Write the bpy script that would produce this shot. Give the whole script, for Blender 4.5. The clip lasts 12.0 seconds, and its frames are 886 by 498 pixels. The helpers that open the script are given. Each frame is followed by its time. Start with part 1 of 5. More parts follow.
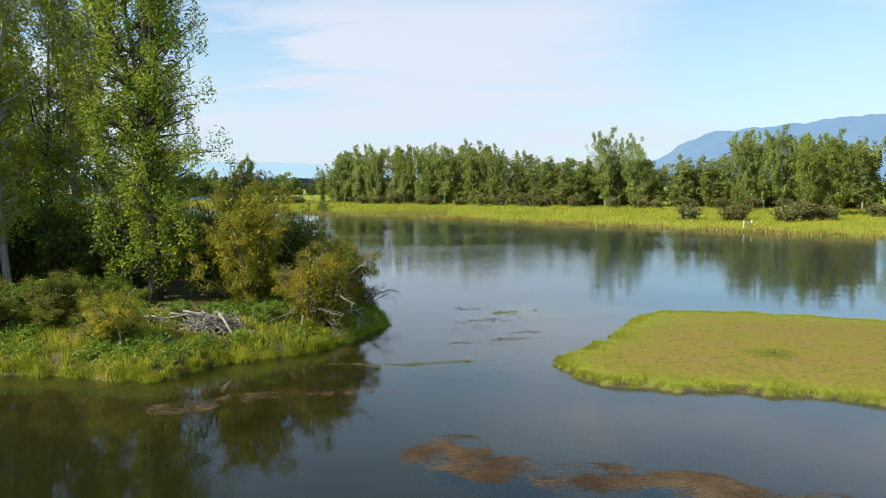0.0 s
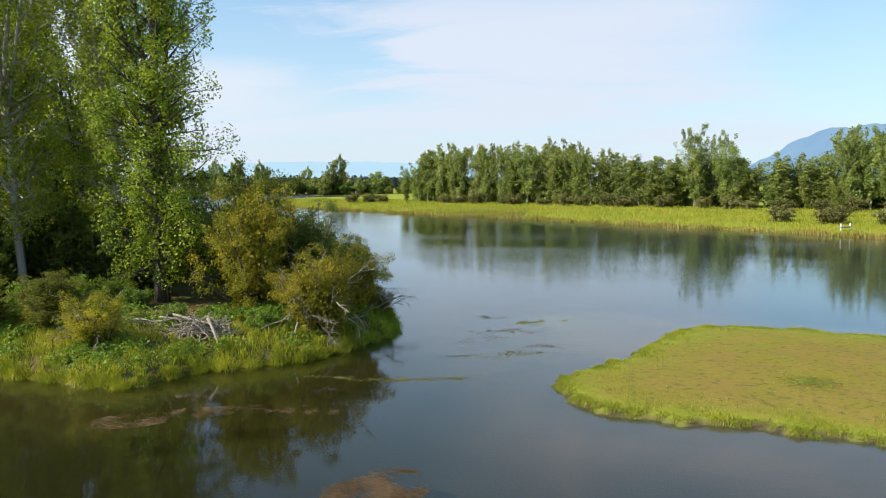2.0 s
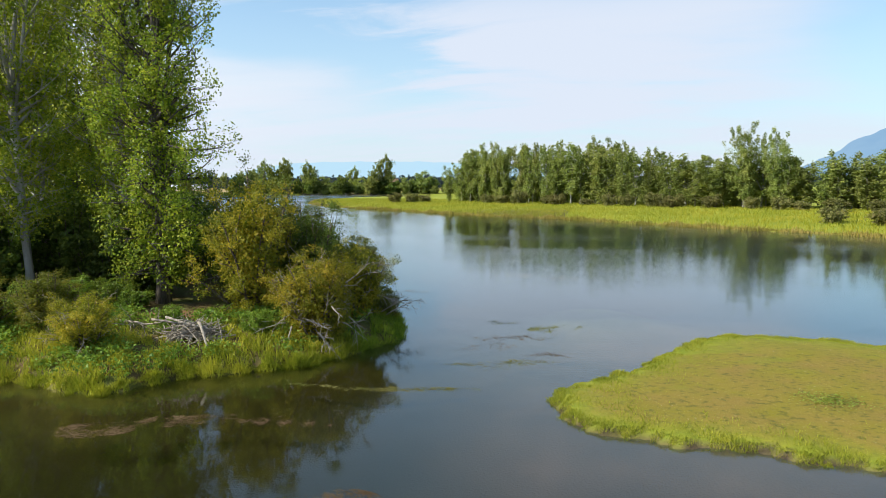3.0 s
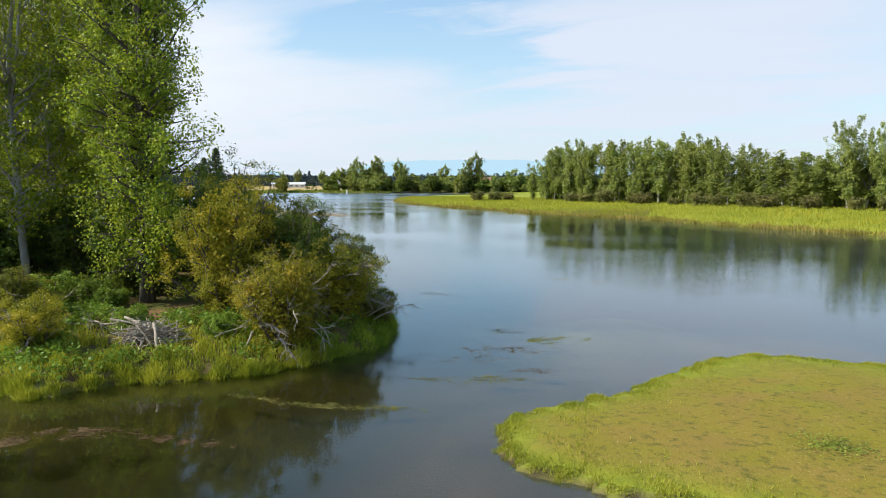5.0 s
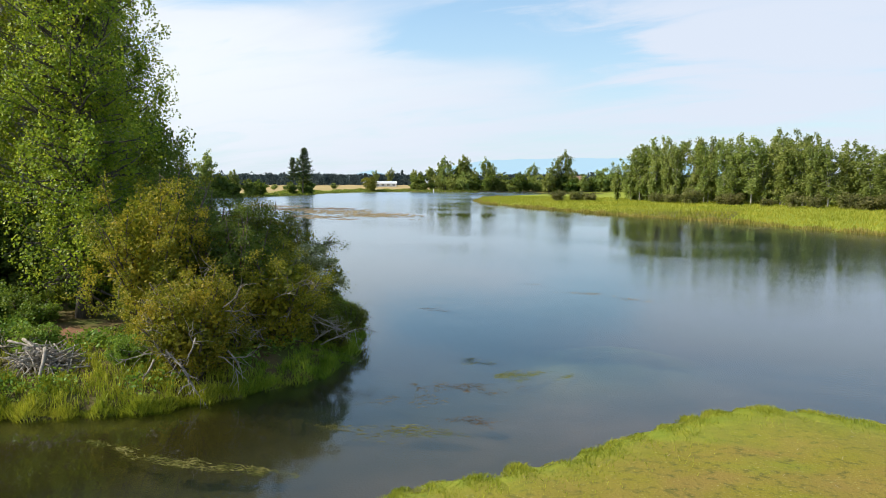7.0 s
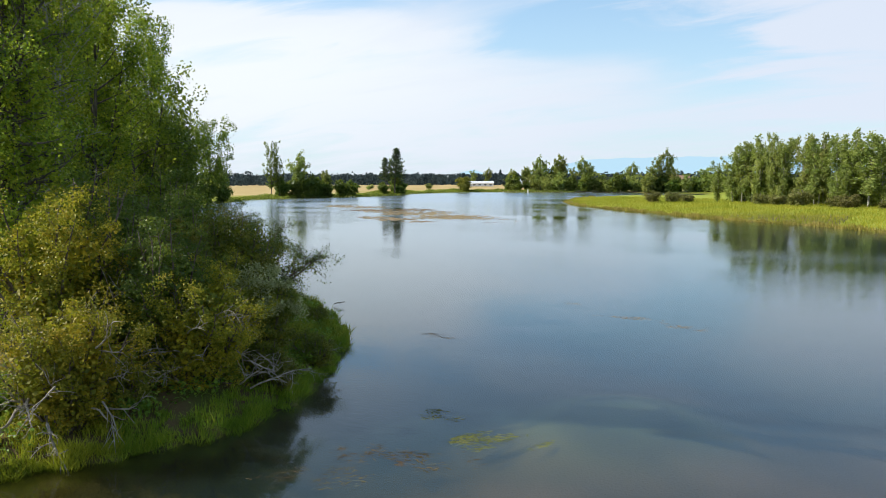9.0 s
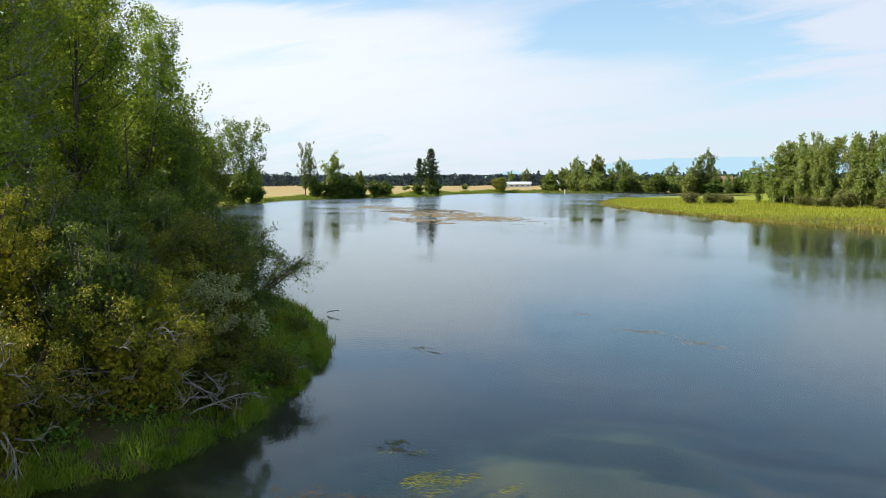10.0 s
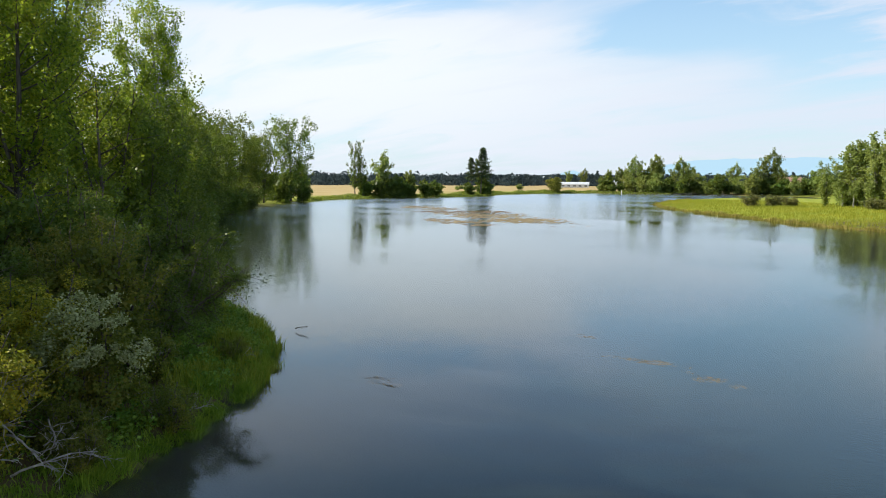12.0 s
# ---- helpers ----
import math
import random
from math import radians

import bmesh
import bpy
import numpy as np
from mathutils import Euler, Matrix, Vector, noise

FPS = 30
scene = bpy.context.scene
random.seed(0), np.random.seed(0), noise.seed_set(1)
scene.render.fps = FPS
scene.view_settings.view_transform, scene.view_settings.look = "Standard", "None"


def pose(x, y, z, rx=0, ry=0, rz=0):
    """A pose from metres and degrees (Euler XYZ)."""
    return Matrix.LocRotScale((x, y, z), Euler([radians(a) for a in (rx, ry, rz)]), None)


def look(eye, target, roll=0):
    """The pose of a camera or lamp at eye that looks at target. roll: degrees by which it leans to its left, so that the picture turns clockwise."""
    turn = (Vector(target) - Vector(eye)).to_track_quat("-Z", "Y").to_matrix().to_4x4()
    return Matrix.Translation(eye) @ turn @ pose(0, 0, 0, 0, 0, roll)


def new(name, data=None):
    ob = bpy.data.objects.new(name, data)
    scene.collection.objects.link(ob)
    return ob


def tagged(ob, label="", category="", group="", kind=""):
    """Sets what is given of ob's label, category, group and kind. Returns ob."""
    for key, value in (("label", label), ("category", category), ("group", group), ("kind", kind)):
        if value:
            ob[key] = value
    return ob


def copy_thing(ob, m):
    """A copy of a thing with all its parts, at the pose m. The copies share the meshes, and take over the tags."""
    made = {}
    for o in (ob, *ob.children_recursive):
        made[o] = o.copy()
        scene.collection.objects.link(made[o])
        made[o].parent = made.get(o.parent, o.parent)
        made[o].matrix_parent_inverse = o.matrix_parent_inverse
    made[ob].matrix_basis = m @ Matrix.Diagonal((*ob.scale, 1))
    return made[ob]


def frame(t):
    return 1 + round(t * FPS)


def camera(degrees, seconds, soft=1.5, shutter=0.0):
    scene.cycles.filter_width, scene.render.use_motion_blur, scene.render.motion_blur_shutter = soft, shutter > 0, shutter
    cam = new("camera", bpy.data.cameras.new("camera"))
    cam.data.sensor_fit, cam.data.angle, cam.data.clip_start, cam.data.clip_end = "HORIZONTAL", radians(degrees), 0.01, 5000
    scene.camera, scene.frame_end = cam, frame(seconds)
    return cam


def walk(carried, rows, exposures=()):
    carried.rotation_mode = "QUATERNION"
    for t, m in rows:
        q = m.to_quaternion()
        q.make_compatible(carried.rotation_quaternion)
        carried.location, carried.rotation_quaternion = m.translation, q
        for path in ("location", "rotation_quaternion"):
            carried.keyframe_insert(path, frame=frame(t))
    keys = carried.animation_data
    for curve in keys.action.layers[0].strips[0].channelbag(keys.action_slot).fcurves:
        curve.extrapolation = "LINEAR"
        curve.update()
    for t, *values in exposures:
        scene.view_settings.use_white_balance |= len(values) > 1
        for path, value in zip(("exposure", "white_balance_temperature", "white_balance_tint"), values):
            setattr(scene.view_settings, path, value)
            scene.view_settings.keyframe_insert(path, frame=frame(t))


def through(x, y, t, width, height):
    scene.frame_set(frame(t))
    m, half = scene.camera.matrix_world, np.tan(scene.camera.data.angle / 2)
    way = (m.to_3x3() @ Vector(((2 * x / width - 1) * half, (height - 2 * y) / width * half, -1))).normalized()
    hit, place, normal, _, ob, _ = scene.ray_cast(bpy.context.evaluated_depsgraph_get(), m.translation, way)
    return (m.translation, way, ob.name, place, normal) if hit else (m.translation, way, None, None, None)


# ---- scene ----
cam = camera(61.0, 12.0, soft=0.6)
PATH = [
    (0, (0.739, 0.281, 6.617), (0.716, 2.273, 6.442), -0.3),
    (0.5, (1.707, 0.884, 6.617), (1.621, 2.874, 6.442), -0.3),
    (1, (2.583, 1.53, 6.596), (2.436, 3.517, 6.421), -0.3),
    (1.5, (3.434, 2.27, 6.606), (3.223, 4.251, 6.431), -0.2),
    (2, (4.228, 3.036, 6.594), (3.952, 5.009, 6.418), -0.2),
    (2.5, (5.012, 3.839, 6.58), (4.672, 5.802, 6.405), -0.2),
    (3, (5.849, 4.691, 6.575), (5.445, 6.642, 6.399), -0.2),
    (5, (9.411, 8.55, 6.428), (8.758, 10.432, 6.248), 0.0),
    (5.5, (10.284, 9.881, 6.451), (9.572, 11.741, 6.269), 0.1),
    (6, (11.094, 11.408, 6.505), (10.322, 13.244, 6.322), 0.0),
    (6.5, (11.816, 13.056, 6.567), (10.986, 14.866, 6.383), 0.0),
    (7, (12.392, 14.778, 6.615), (11.504, 16.561, 6.432), 0.0),
    (9, (13.527, 21.834, 6.844), (12.406, 23.481, 6.66), -0.1),
    (9.5, (13.622, 23.546, 6.847), (12.454, 25.16, 6.664), -0.1),
    (10, (13.67, 25.158, 6.858), (12.465, 26.744, 6.676), -0.1),
    (10.5, (13.673, 26.663, 6.891), (12.438, 28.226, 6.708), 0.1),
    (11, (13.606, 28.208, 6.891), (12.339, 29.745, 6.708), 0.1),
    (11.5, (13.48, 29.73, 6.861), (12.183, 31.242, 6.679), 0.1),
    (12, (13.348, 31.213, 6.88), (12.022, 32.699, 6.697), 0.2),
]
walk(cam, [(t, look(eye, target, roll)) for t, eye, target, roll in PATH])

# ---- world, sun ----
SUN_DIR = Vector((-0.86, -0.42, 0.74)).normalized()
sun = new("sun", bpy.data.lights.new("sun", "SUN"))
sun.data.energy, sun.data.angle, sun.data.color = 5.0, radians(0.53), (1.0, 0.93, 0.80)
sun.matrix_world = look(SUN_DIR * 100, (0, 0, 0))
scene.view_settings.exposure = 0.45

world = bpy.data.worlds.new("world")
scene.world = world
world.use_nodes = True


def build_world():
    nt = world.node_tree
    nt.nodes.clear()
    out, bg = nt.nodes.new("ShaderNodeOutputWorld"), nt.nodes.new("ShaderNodeBackground")
    sky = nt.nodes.new("ShaderNodeTexSky")
    sky.sky_type, sky.sun_disc = "NISHITA", False
    sky.sun_elevation = math.asin(SUN_DIR.z)
    sky.sun_rotation = math.atan2(SUN_DIR.x, SUN_DIR.y)
    sky.air_density, sky.dust_density, sky.ozone_density = 1.0, 0.2, 1.0
    gain = nt.nodes.new("ShaderNodeVectorMath")
    gain.operation = "SCALE"
    gain.inputs["Scale"].default_value = 0.13
    tint = nt.nodes.new("ShaderNodeVectorMath")
    tint.operation = "MULTIPLY"
    tint.inputs[1].default_value = (0.80, 1.0, 1.06)
    nt.links.new(sky.outputs[0], tint.inputs[0])
    nt.links.new(tint.outputs[0], gain.inputs[0])
    # clouds on a flat layer overhead: streaks thinning into a pale veil at the horizon
    co = nt.nodes.new("ShaderNodeTexCoord")
    sep = nt.nodes.new("ShaderNodeSeparateXYZ")
    nt.links.new(co.outputs["Generated"], sep.inputs[0])

    def m(op, a, b=None, clamp=False):
        n = nt.nodes.new("ShaderNodeMath")
        n.operation, n.use_clamp = op, clamp
        for k, v in enumerate((a, b)):
            if v is None:
                continue
            if isinstance(v, (int, float)):
                n.inputs[k].default_value = v
            else:
                nt.links.new(v, n.inputs[k])
        return n.outputs[0]

    up = m("MAXIMUM", sep.outputs["Z"], 0.0)
    den = m("ADD", up, 0.16)
    comb = nt.nodes.new("ShaderNodeCombineXYZ")
    nt.links.new(m("DIVIDE", sep.outputs["X"], den), comb.inputs[0])
    nt.links.new(m("DIVIDE", sep.outputs["Y"], den), comb.inputs[1])

    def wisps(scale, turn, stretch, place, detail, rough, warp):
        mp = nt.nodes.new("ShaderNodeMapping")
        mp.inputs["Rotation"].default_value = (0, 0, radians(turn))
        mp.inputs["Scale"].default_value = (stretch, 1.0, 1)
        mp.inputs["Location"].default_value = place
        nt.links.new(comb.outputs[0], mp.inputs[0])
        nz = nt.nodes.new("ShaderNodeTexNoise")
        nz.inputs["Scale"].default_value, nz.inputs["Detail"].default_value = scale, detail
        nz.inputs["Roughness"].default_value, nz.inputs["Distortion"].default_value = rough, warp
        nt.links.new(mp.outputs[0], nz.inputs["Vector"])
        return nz.outputs["Fac"]

    broad = wisps(1.0, 25, 0.55, (1.3, 0.4, 0), 7, 0.5, 0.3)
    fine = wisps(3.4, 18, 0.4, (0.2, 2.1, 0), 8, 0.58, 0.6)
    # bearing and height over the horizon, in degrees, ruffled by the wisps
    ruffle = m("MULTIPLY", m("SUBTRACT", fine, 0.5), 9.0)
    bearing = m("ADD", m("MULTIPLY", m("ARCTAN2", sep.outputs["X"], sep.outputs["Y"]), 57.3), m("MULTIPLY", ruffle, 2.0))
    height = m("ADD", m("MULTIPLY", m("ARCSINE", up), 57.3), m("MULTIPLY", ruffle, 0.55))

    def bank(b0, h0, width, tall, slope=0.0):
        u = m("SUBTRACT", bearing, b0)
        v = m("SUBTRACT", m("SUBTRACT", height, h0), m("MULTIPLY", u, slope))
        u, v = m("DIVIDE", u, width), m("DIVIDE", v, tall)
        return m("EXPONENT", m("MULTIPLY", m("ADD", m("MULTIPLY", u, u), m("MULTIPLY", v, v)), -1.0))

    cover = m("ADD", m("MULTIPLY", m("SUBTRACT", broad, 0.5), 1.7), m("ADD", m("MULTIPLY", m("SUBTRACT", fine, 0.5), 1.3), 0.62))
    for gap in ((-25, 10.6, 8, 2.0, 0.05, 0.95), (-16, 8.2, 5, 2.6, 0.0, 0.55), (24, 9.5, 9, 6.0, 0.0, 0.85), (-44, 13.3, 16, 0.9, 0.03, 0.6), (5, 14.5, 9, 1.2, 0.0, 0.3)):
        cover = m("SUBTRACT", cover, m("MULTIPLY", bank(*gap[:5]), gap[5]))
    for cloud in ((-46, 10.6, 16, 1.4, -0.04, 0.75), (-48, 6.5, 22, 3.0, 0.0, 0.45), (-3, 9.5, 13, 4.0, 0.0, 0.35)):
        cover = m("ADD", cover, m("MULTIPLY", bank(*cloud[:5]), cloud[5]))
    ramp = nt.nodes.new("ShaderNodeMapRange")
    ramp.interpolation_type = "SMOOTHSTEP"
    ramp.inputs["From Min"].default_value, ramp.inputs["From Max"].default_value = 0.05, 0.95
    nt.links.new(cover, ramp.inputs["Value"])
    veil = nt.nodes.new("ShaderNodeMapRange")
    veil.inputs["From Min"].default_value, veil.inputs["From Max"].default_value = 0.0, 0.26
    veil.inputs["To Min"].default_value, veil.inputs["To Max"].default_value = 0.85, 0.2
    nt.links.new(up, veil.inputs["Value"])
    thin = nt.nodes.new("ShaderNodeMapRange")
    thin.inputs["From Min"].default_value, thin.inputs["From Max"].default_value = 0.20, 0.38
    thin.inputs["To Min"].default_value, thin.inputs["To Max"].default_value = 0.92, 0.10
    nt.links.new(up, thin.inputs["Value"])
    haze = nt.nodes.new("ShaderNodeMix")
    haze.data_type = "RGBA"
    nt.links.new(veil.outputs[0], haze.inputs["Factor"])
    nt.links.new(gain.outputs[0], haze.inputs["A"])
    haze.inputs["B"].default_value = (0.45, 0.55, 0.645, 1)
    mix = nt.nodes.new("ShaderNodeMix")
    mix.data_type = "RGBA"
    nt.links.new(m("ADD", m("MULTIPLY", ramp.outputs[0], thin.outputs[0]), m("MULTIPLY", bank(-56, 19, 11, 4.5), 0.6), True), mix.inputs["Factor"])
    nt.links.new(haze.outputs["Result"], mix.inputs["A"])
    bright = nt.nodes.new("ShaderNodeMix")
    bright.data_type = "RGBA"
    nt.links.new(bank(-50, 8, 22, 7), bright.inputs["Factor"])
    bright.inputs["A"].default_value, bright.inputs["B"].default_value = (0.555, 0.605, 0.70, 1), (0.70, 0.73, 0.76, 1)
    nt.links.new(bright.outputs["Result"], mix.inputs["B"])
    nt.links.new(mix.outputs["Result"], bg.inputs["Color"])
    bg.inputs["Strength"].default_value = 1.0
    nt.links.new(bg.outputs[0], out.inputs[0])


build_world()


# ---- materials ----
def mat(name):
    ma = bpy.data.materials.new(name)
    ma.use_nodes = True
    ma.node_tree.nodes.clear()
    return ma, ma.node_tree


def node(nt, kind, **kw):
    n = nt.nodes.new(kind)
    for k, v in kw.items():
        n.inputs[k.replace("_", " ")].default_value = v
    return n


def mix_rgb(nt, fac, a, b):
    n = nt.nodes.new("ShaderNodeMix")
    n.data_type = "RGBA"
    for key, v in (("Factor", fac), ("A", a), ("B", b)):
        if isinstance(v, (int, float)):
            n.inputs[key].default_value = v
        elif isinstance(v, tuple):
            n.inputs[key].default_value = (*v, 1) if len(v) == 3 else v
        else:
            nt.links.new(v, n.inputs[key])
    return n.outputs["Result"]


def noise_fac(nt, scale, detail=4, lo=0.35, hi=0.65, vec=None, stretch=None):
    n = node(nt, "ShaderNodeTexNoise", Scale=scale, Detail=detail)
    if vec is None:
        vec = nt.nodes.new("ShaderNodeNewGeometry").outputs["Position"]
    if stretch:
        mp = nt.nodes.new("ShaderNodeMapping")
        mp.inputs["Scale"].default_value = stretch
        nt.links.new(vec, mp.inputs[0])
        vec = mp.outputs[0]
    nt.links.new(vec, n.inputs["Vector"])
    r = node(nt, "ShaderNodeMapRange", From_Min=lo, From_Max=hi)
    nt.links.new(n.outputs["Fac"], r.inputs["Value"])
    return r.outputs[0]


def leaf_material(name, dark, mid, light, translucent=0.35, gloss=0.2, patch=0.9, through=(0.30, 0.36, 0.03)):
    """Leaves: three tones spread leaf by leaf and in patches, with light shining through."""
    ma, nt = mat(name)
    geo = nt.nodes.new("ShaderNodeNewGeometry")
    ob = nt.nodes.new("ShaderNodeObjectInfo")
    f1 = noise_fac(nt, patch, 3, 0.32, 0.68)
    add = nt.nodes.new("ShaderNodeMath")
    add.operation = "ADD"
    nt.links.new(geo.outputs["Random Per Island"], add.inputs[0])
    nt.links.new(f1, add.inputs[1])
    half = nt.nodes.new("ShaderNodeMath")
    half.operation = "MULTIPLY"
    half.inputs[1].default_value = 0.5
    nt.links.new(add.outputs[0], half.inputs[0])
    ramp = nt.nodes.new("ShaderNodeValToRGB")
    el = ramp.color_ramp.elements
    el[0].position, el[0].color = 0.15, (*dark, 1)
    el[1].position, el[1].color = 0.88, (*light, 1)
    e = el.new(0.5)
    e.color = (*mid, 1)
    nt.links.new(half.outputs[0], ramp.inputs[0])
    hsv = nt.nodes.new("ShaderNodeHueSaturation")
    vr = node(nt, "ShaderNodeMapRange", To_Min=0.82, To_Max=1.18)
    nt.links.new(ob.outputs["Random"], vr.inputs["Value"])
    nt.links.new(vr.outputs[0], hsv.inputs["Value"])
    hr = node(nt, "ShaderNodeMapRange", To_Min=0.487, To_Max=0.513)
    nt.links.new(ob.outputs["Random"], hr.inputs["Value"])
    nt.links.new(hr.outputs[0], hsv.inputs["Hue"])
    nt.links.new(ramp.outputs[0], hsv.inputs["Color"])
    bs = node(nt, "ShaderNodeBsdfPrincipled", Roughness=0.5)
    bs.inputs["Specular IOR Level"].default_value = gloss
    nt.links.new(hsv.outputs[0], bs.inputs["Base Color"])
    tr = nt.nodes.new("ShaderNodeBsdfTranslucent")
    nt.links.new(mix_rgb(nt, 0.5, hsv.outputs[0], through), tr.inputs["Color"])
    mx = node(nt, "ShaderNodeMixShader", Fac=translucent)
    nt.links.new(bs.outputs[0], mx.inputs[1])
    nt.links.new(tr.outputs[0], mx.inputs[2])
    out = nt.nodes.new("ShaderNodeOutputMaterial")
    nt.links.new(mx.outputs[0], out.inputs[0])
    return ma


def plain_material(name, a, b, scale=6.0, rough=0.85, bump=0.3, bump_scale=30.0, stretch=None, spec=0.3, c=None):
    """A rough surface in two or three tones with fine relief."""
    ma, nt = mat(name)
    co = nt.nodes.new("ShaderNodeNewGeometry").outputs["Position"]
    col = mix_rgb(nt, noise_fac(nt, scale, 5, 0.35, 0.65, co, stretch), a, b)
    if c:
        col = mix_rgb(nt, noise_fac(nt, scale * 0.23, 4, 0.45, 0.7, co), col, c)
    bs = node(nt, "ShaderNodeBsdfPrincipled", Roughness=rough)
    bs.inputs["Specular IOR Level"].default_value = spec
    nt.links.new(col, bs.inputs["Base Color"])
    bp = node(nt, "ShaderNodeBump", Strength=bump, Distance=0.08)
    nt.links.new(noise_fac(nt, bump_scale, 5, 0.2, 0.8, co, stretch), bp.inputs["Height"])
    nt.links.new(bp.outputs[0], bs.inputs["Normal"])
    out = nt.nodes.new("ShaderNodeOutputMaterial")
    nt.links.new(bs.outputs[0], out.inputs[0])
    return ma


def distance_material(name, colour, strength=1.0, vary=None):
    """Far ridges as a plain glowing backdrop, with the air's haze put into their colour."""
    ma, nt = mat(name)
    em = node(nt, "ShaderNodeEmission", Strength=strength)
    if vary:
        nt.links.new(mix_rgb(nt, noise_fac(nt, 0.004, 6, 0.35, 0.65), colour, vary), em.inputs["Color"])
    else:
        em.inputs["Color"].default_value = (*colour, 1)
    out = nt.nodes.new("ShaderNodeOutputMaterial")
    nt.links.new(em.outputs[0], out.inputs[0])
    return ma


def water_material():
    """Turbid lake water: part of the light goes through to the bed, part comes back from silt, and the surface mirrors."""
    ma, nt = mat("lake_water")
    pos = nt.nodes.new("ShaderNodeNewGeometry").outputs["Position"]
    # tannin-brown in the sheltered cove by the bank, clearer blue-green in the open
    cove = nt.nodes.new("ShaderNodeSeparateXYZ")
    nt.links.new(pos, cove.inputs[0])
    side = nt.nodes.new("ShaderNodeMath")
    side.operation = "MULTIPLY_ADD"
    side.inputs[1].default_value = 5.0
    nt.links.new(noise_fac(nt, 0.15, 3, 0.2, 0.8, pos), side.inputs[0])
    nt.links.new(cove.outputs["X"], side.inputs[2])
    open_water = node(nt, "ShaderNodeMapRange", From_Min=0.5, From_Max=8.0)
    mouth = node(nt, "ShaderNodeMapRange", From_Min=31.0, From_Max=41.0, To_Max=9.0)
    nt.links.new(cove.outputs["Y"], mouth.inputs["Value"])
    mouth_share = node(nt, "ShaderNodeMapRange", From_Min=34.0, From_Max=42.0, To_Max=0.8)
    nt.links.new(cove.outputs["Y"], mouth_share.inputs["Value"])
    out_there = nt.nodes.new("ShaderNodeMath")
    out_there.operation = "ADD"
    nt.links.new(side.outputs[0], out_there.inputs[0])
    nt.links.new(mouth.outputs[0], out_there.inputs[1])
    nt.links.new(out_there.outputs[0], open_water.inputs["Value"])
    teal = mix_rgb(nt, noise_fac(nt, 0.045, 3, 0.38, 0.62, pos), (0.012, 0.048, 0.088), (0.030, 0.056, 0.050))
    shoal = node(nt, "ShaderNodeMapRange", From_Min=11.0, From_Max=28.0, To_Max=0.85)
    nt.links.new(side.outputs[0], shoal.inputs["Value"])
    teal = mix_rgb(nt, shoal.outputs[0], teal, (0.088, 0.084, 0.098))
    bankside = node(nt, "ShaderNodeMapRange", From_Min=4.0, From_Max=-2.0)
    nt.links.new(side.outputs[0], bankside.inputs["Value"])
    murk = nt.nodes.new("ShaderNodeMath")
    murk.operation = "MULTIPLY"
    nt.links.new(bankside.outputs[0], murk.inputs[0])
    nt.links.new(mouth_share.outputs[0], murk.inputs[1])
    teal = mix_rgb(nt, murk.outputs[0], teal, (0.125, 0.110, 0.125))
    silt = mix_rgb(nt, open_water.outputs[0], (0.017, 0.016, 0.001), teal)
    df = nt.nodes.new("ShaderNodeBsdfDiffuse")
    nt.links.new(silt, df.inputs["Color"])
    tr = nt.nodes.new("ShaderNodeBsdfTransparent")
    tr.inputs["Color"].default_value = (0.90, 0.90, 0.78, 1)
    body = node(nt, "ShaderNodeMixShader", Fac=0.32)
    nt.links.new(tr.outputs[0], body.inputs[1])
    nt.links.new(df.outputs[0], body.inputs[2])
    # ripples: calm sheets and breeze-ruffled lanes
    lanes = noise_fac(nt, 0.05, 3, 0.34, 0.58, pos, (0.6, 1.0, 1.0))
    sep = nt.nodes.new("ShaderNodeSeparateXYZ")
    nt.links.new(pos, sep.inputs[0])
    lee = node(nt, "ShaderNodeMapRange", From_Min=22.0, From_Max=75.0, To_Min=0.05, To_Max=1.0)
    nt.links.new(sep.outputs["Y"], lee.inputs["Value"])
    wind = nt.nodes.new("ShaderNodeMath")
    wind.operation = "MULTIPLY"
    nt.links.new(lanes, wind.inputs[0])
    nt.links.new(lee.outputs[0], wind.inputs[1])
    lanes = wind.outputs[0]
    rip = noise_fac(nt, 4.2, 3, 0.2, 0.8, pos, (0.7, 1.3, 1.0))
    swell = noise_fac(nt, 0.5, 2, 0.2, 0.8, pos)
    mul = nt.nodes.new("ShaderNodeMath")
    mul.operation = "MULTIPLY_ADD"
    nt.links.new(lanes, mul.inputs[0])
    mul.inputs[1].default_value, mul.inputs[2].default_value = 0.85, 0.12
    hgt = nt.nodes.new("ShaderNodeMath")
    hgt.operation = "MULTIPLY"
    nt.links.new(mul.outputs[0], hgt.inputs[0])
    nt.links.new(rip, hgt.inputs[1])
    bp = node(nt, "ShaderNodeBump", Strength=0.085, Distance=0.07)
    nt.links.new(hgt.outputs[0], bp.inputs["Height"])
    bp2 = node(nt, "ShaderNodeBump", Strength=0.02, Distance=0.2)
    nt.links.new(swell, bp2.inputs["Height"])
    nt.links.new(bp.outputs[0], bp2.inputs["Normal"])
    gl = node(nt, "ShaderNodeBsdfGlossy", Roughness=0.035)
    gl.inputs["Color"].default_value = (0.88, 0.96, 1.0, 1)
    rg = node(nt, "ShaderNodeMapRange", To_Min=0.010, To_Max=0.085)
    nt.links.new(lanes, rg.inputs["Value"])
    fetch = node(nt, "ShaderNodeMapRange", From_Min=-45.0, From_Max=-140.0, To_Max=0.16)
    nt.links.new(sep.outputs["X"], fetch.inputs["Value"])
    rough = nt.nodes.new("ShaderNodeMath")
    rough.operation = "ADD"
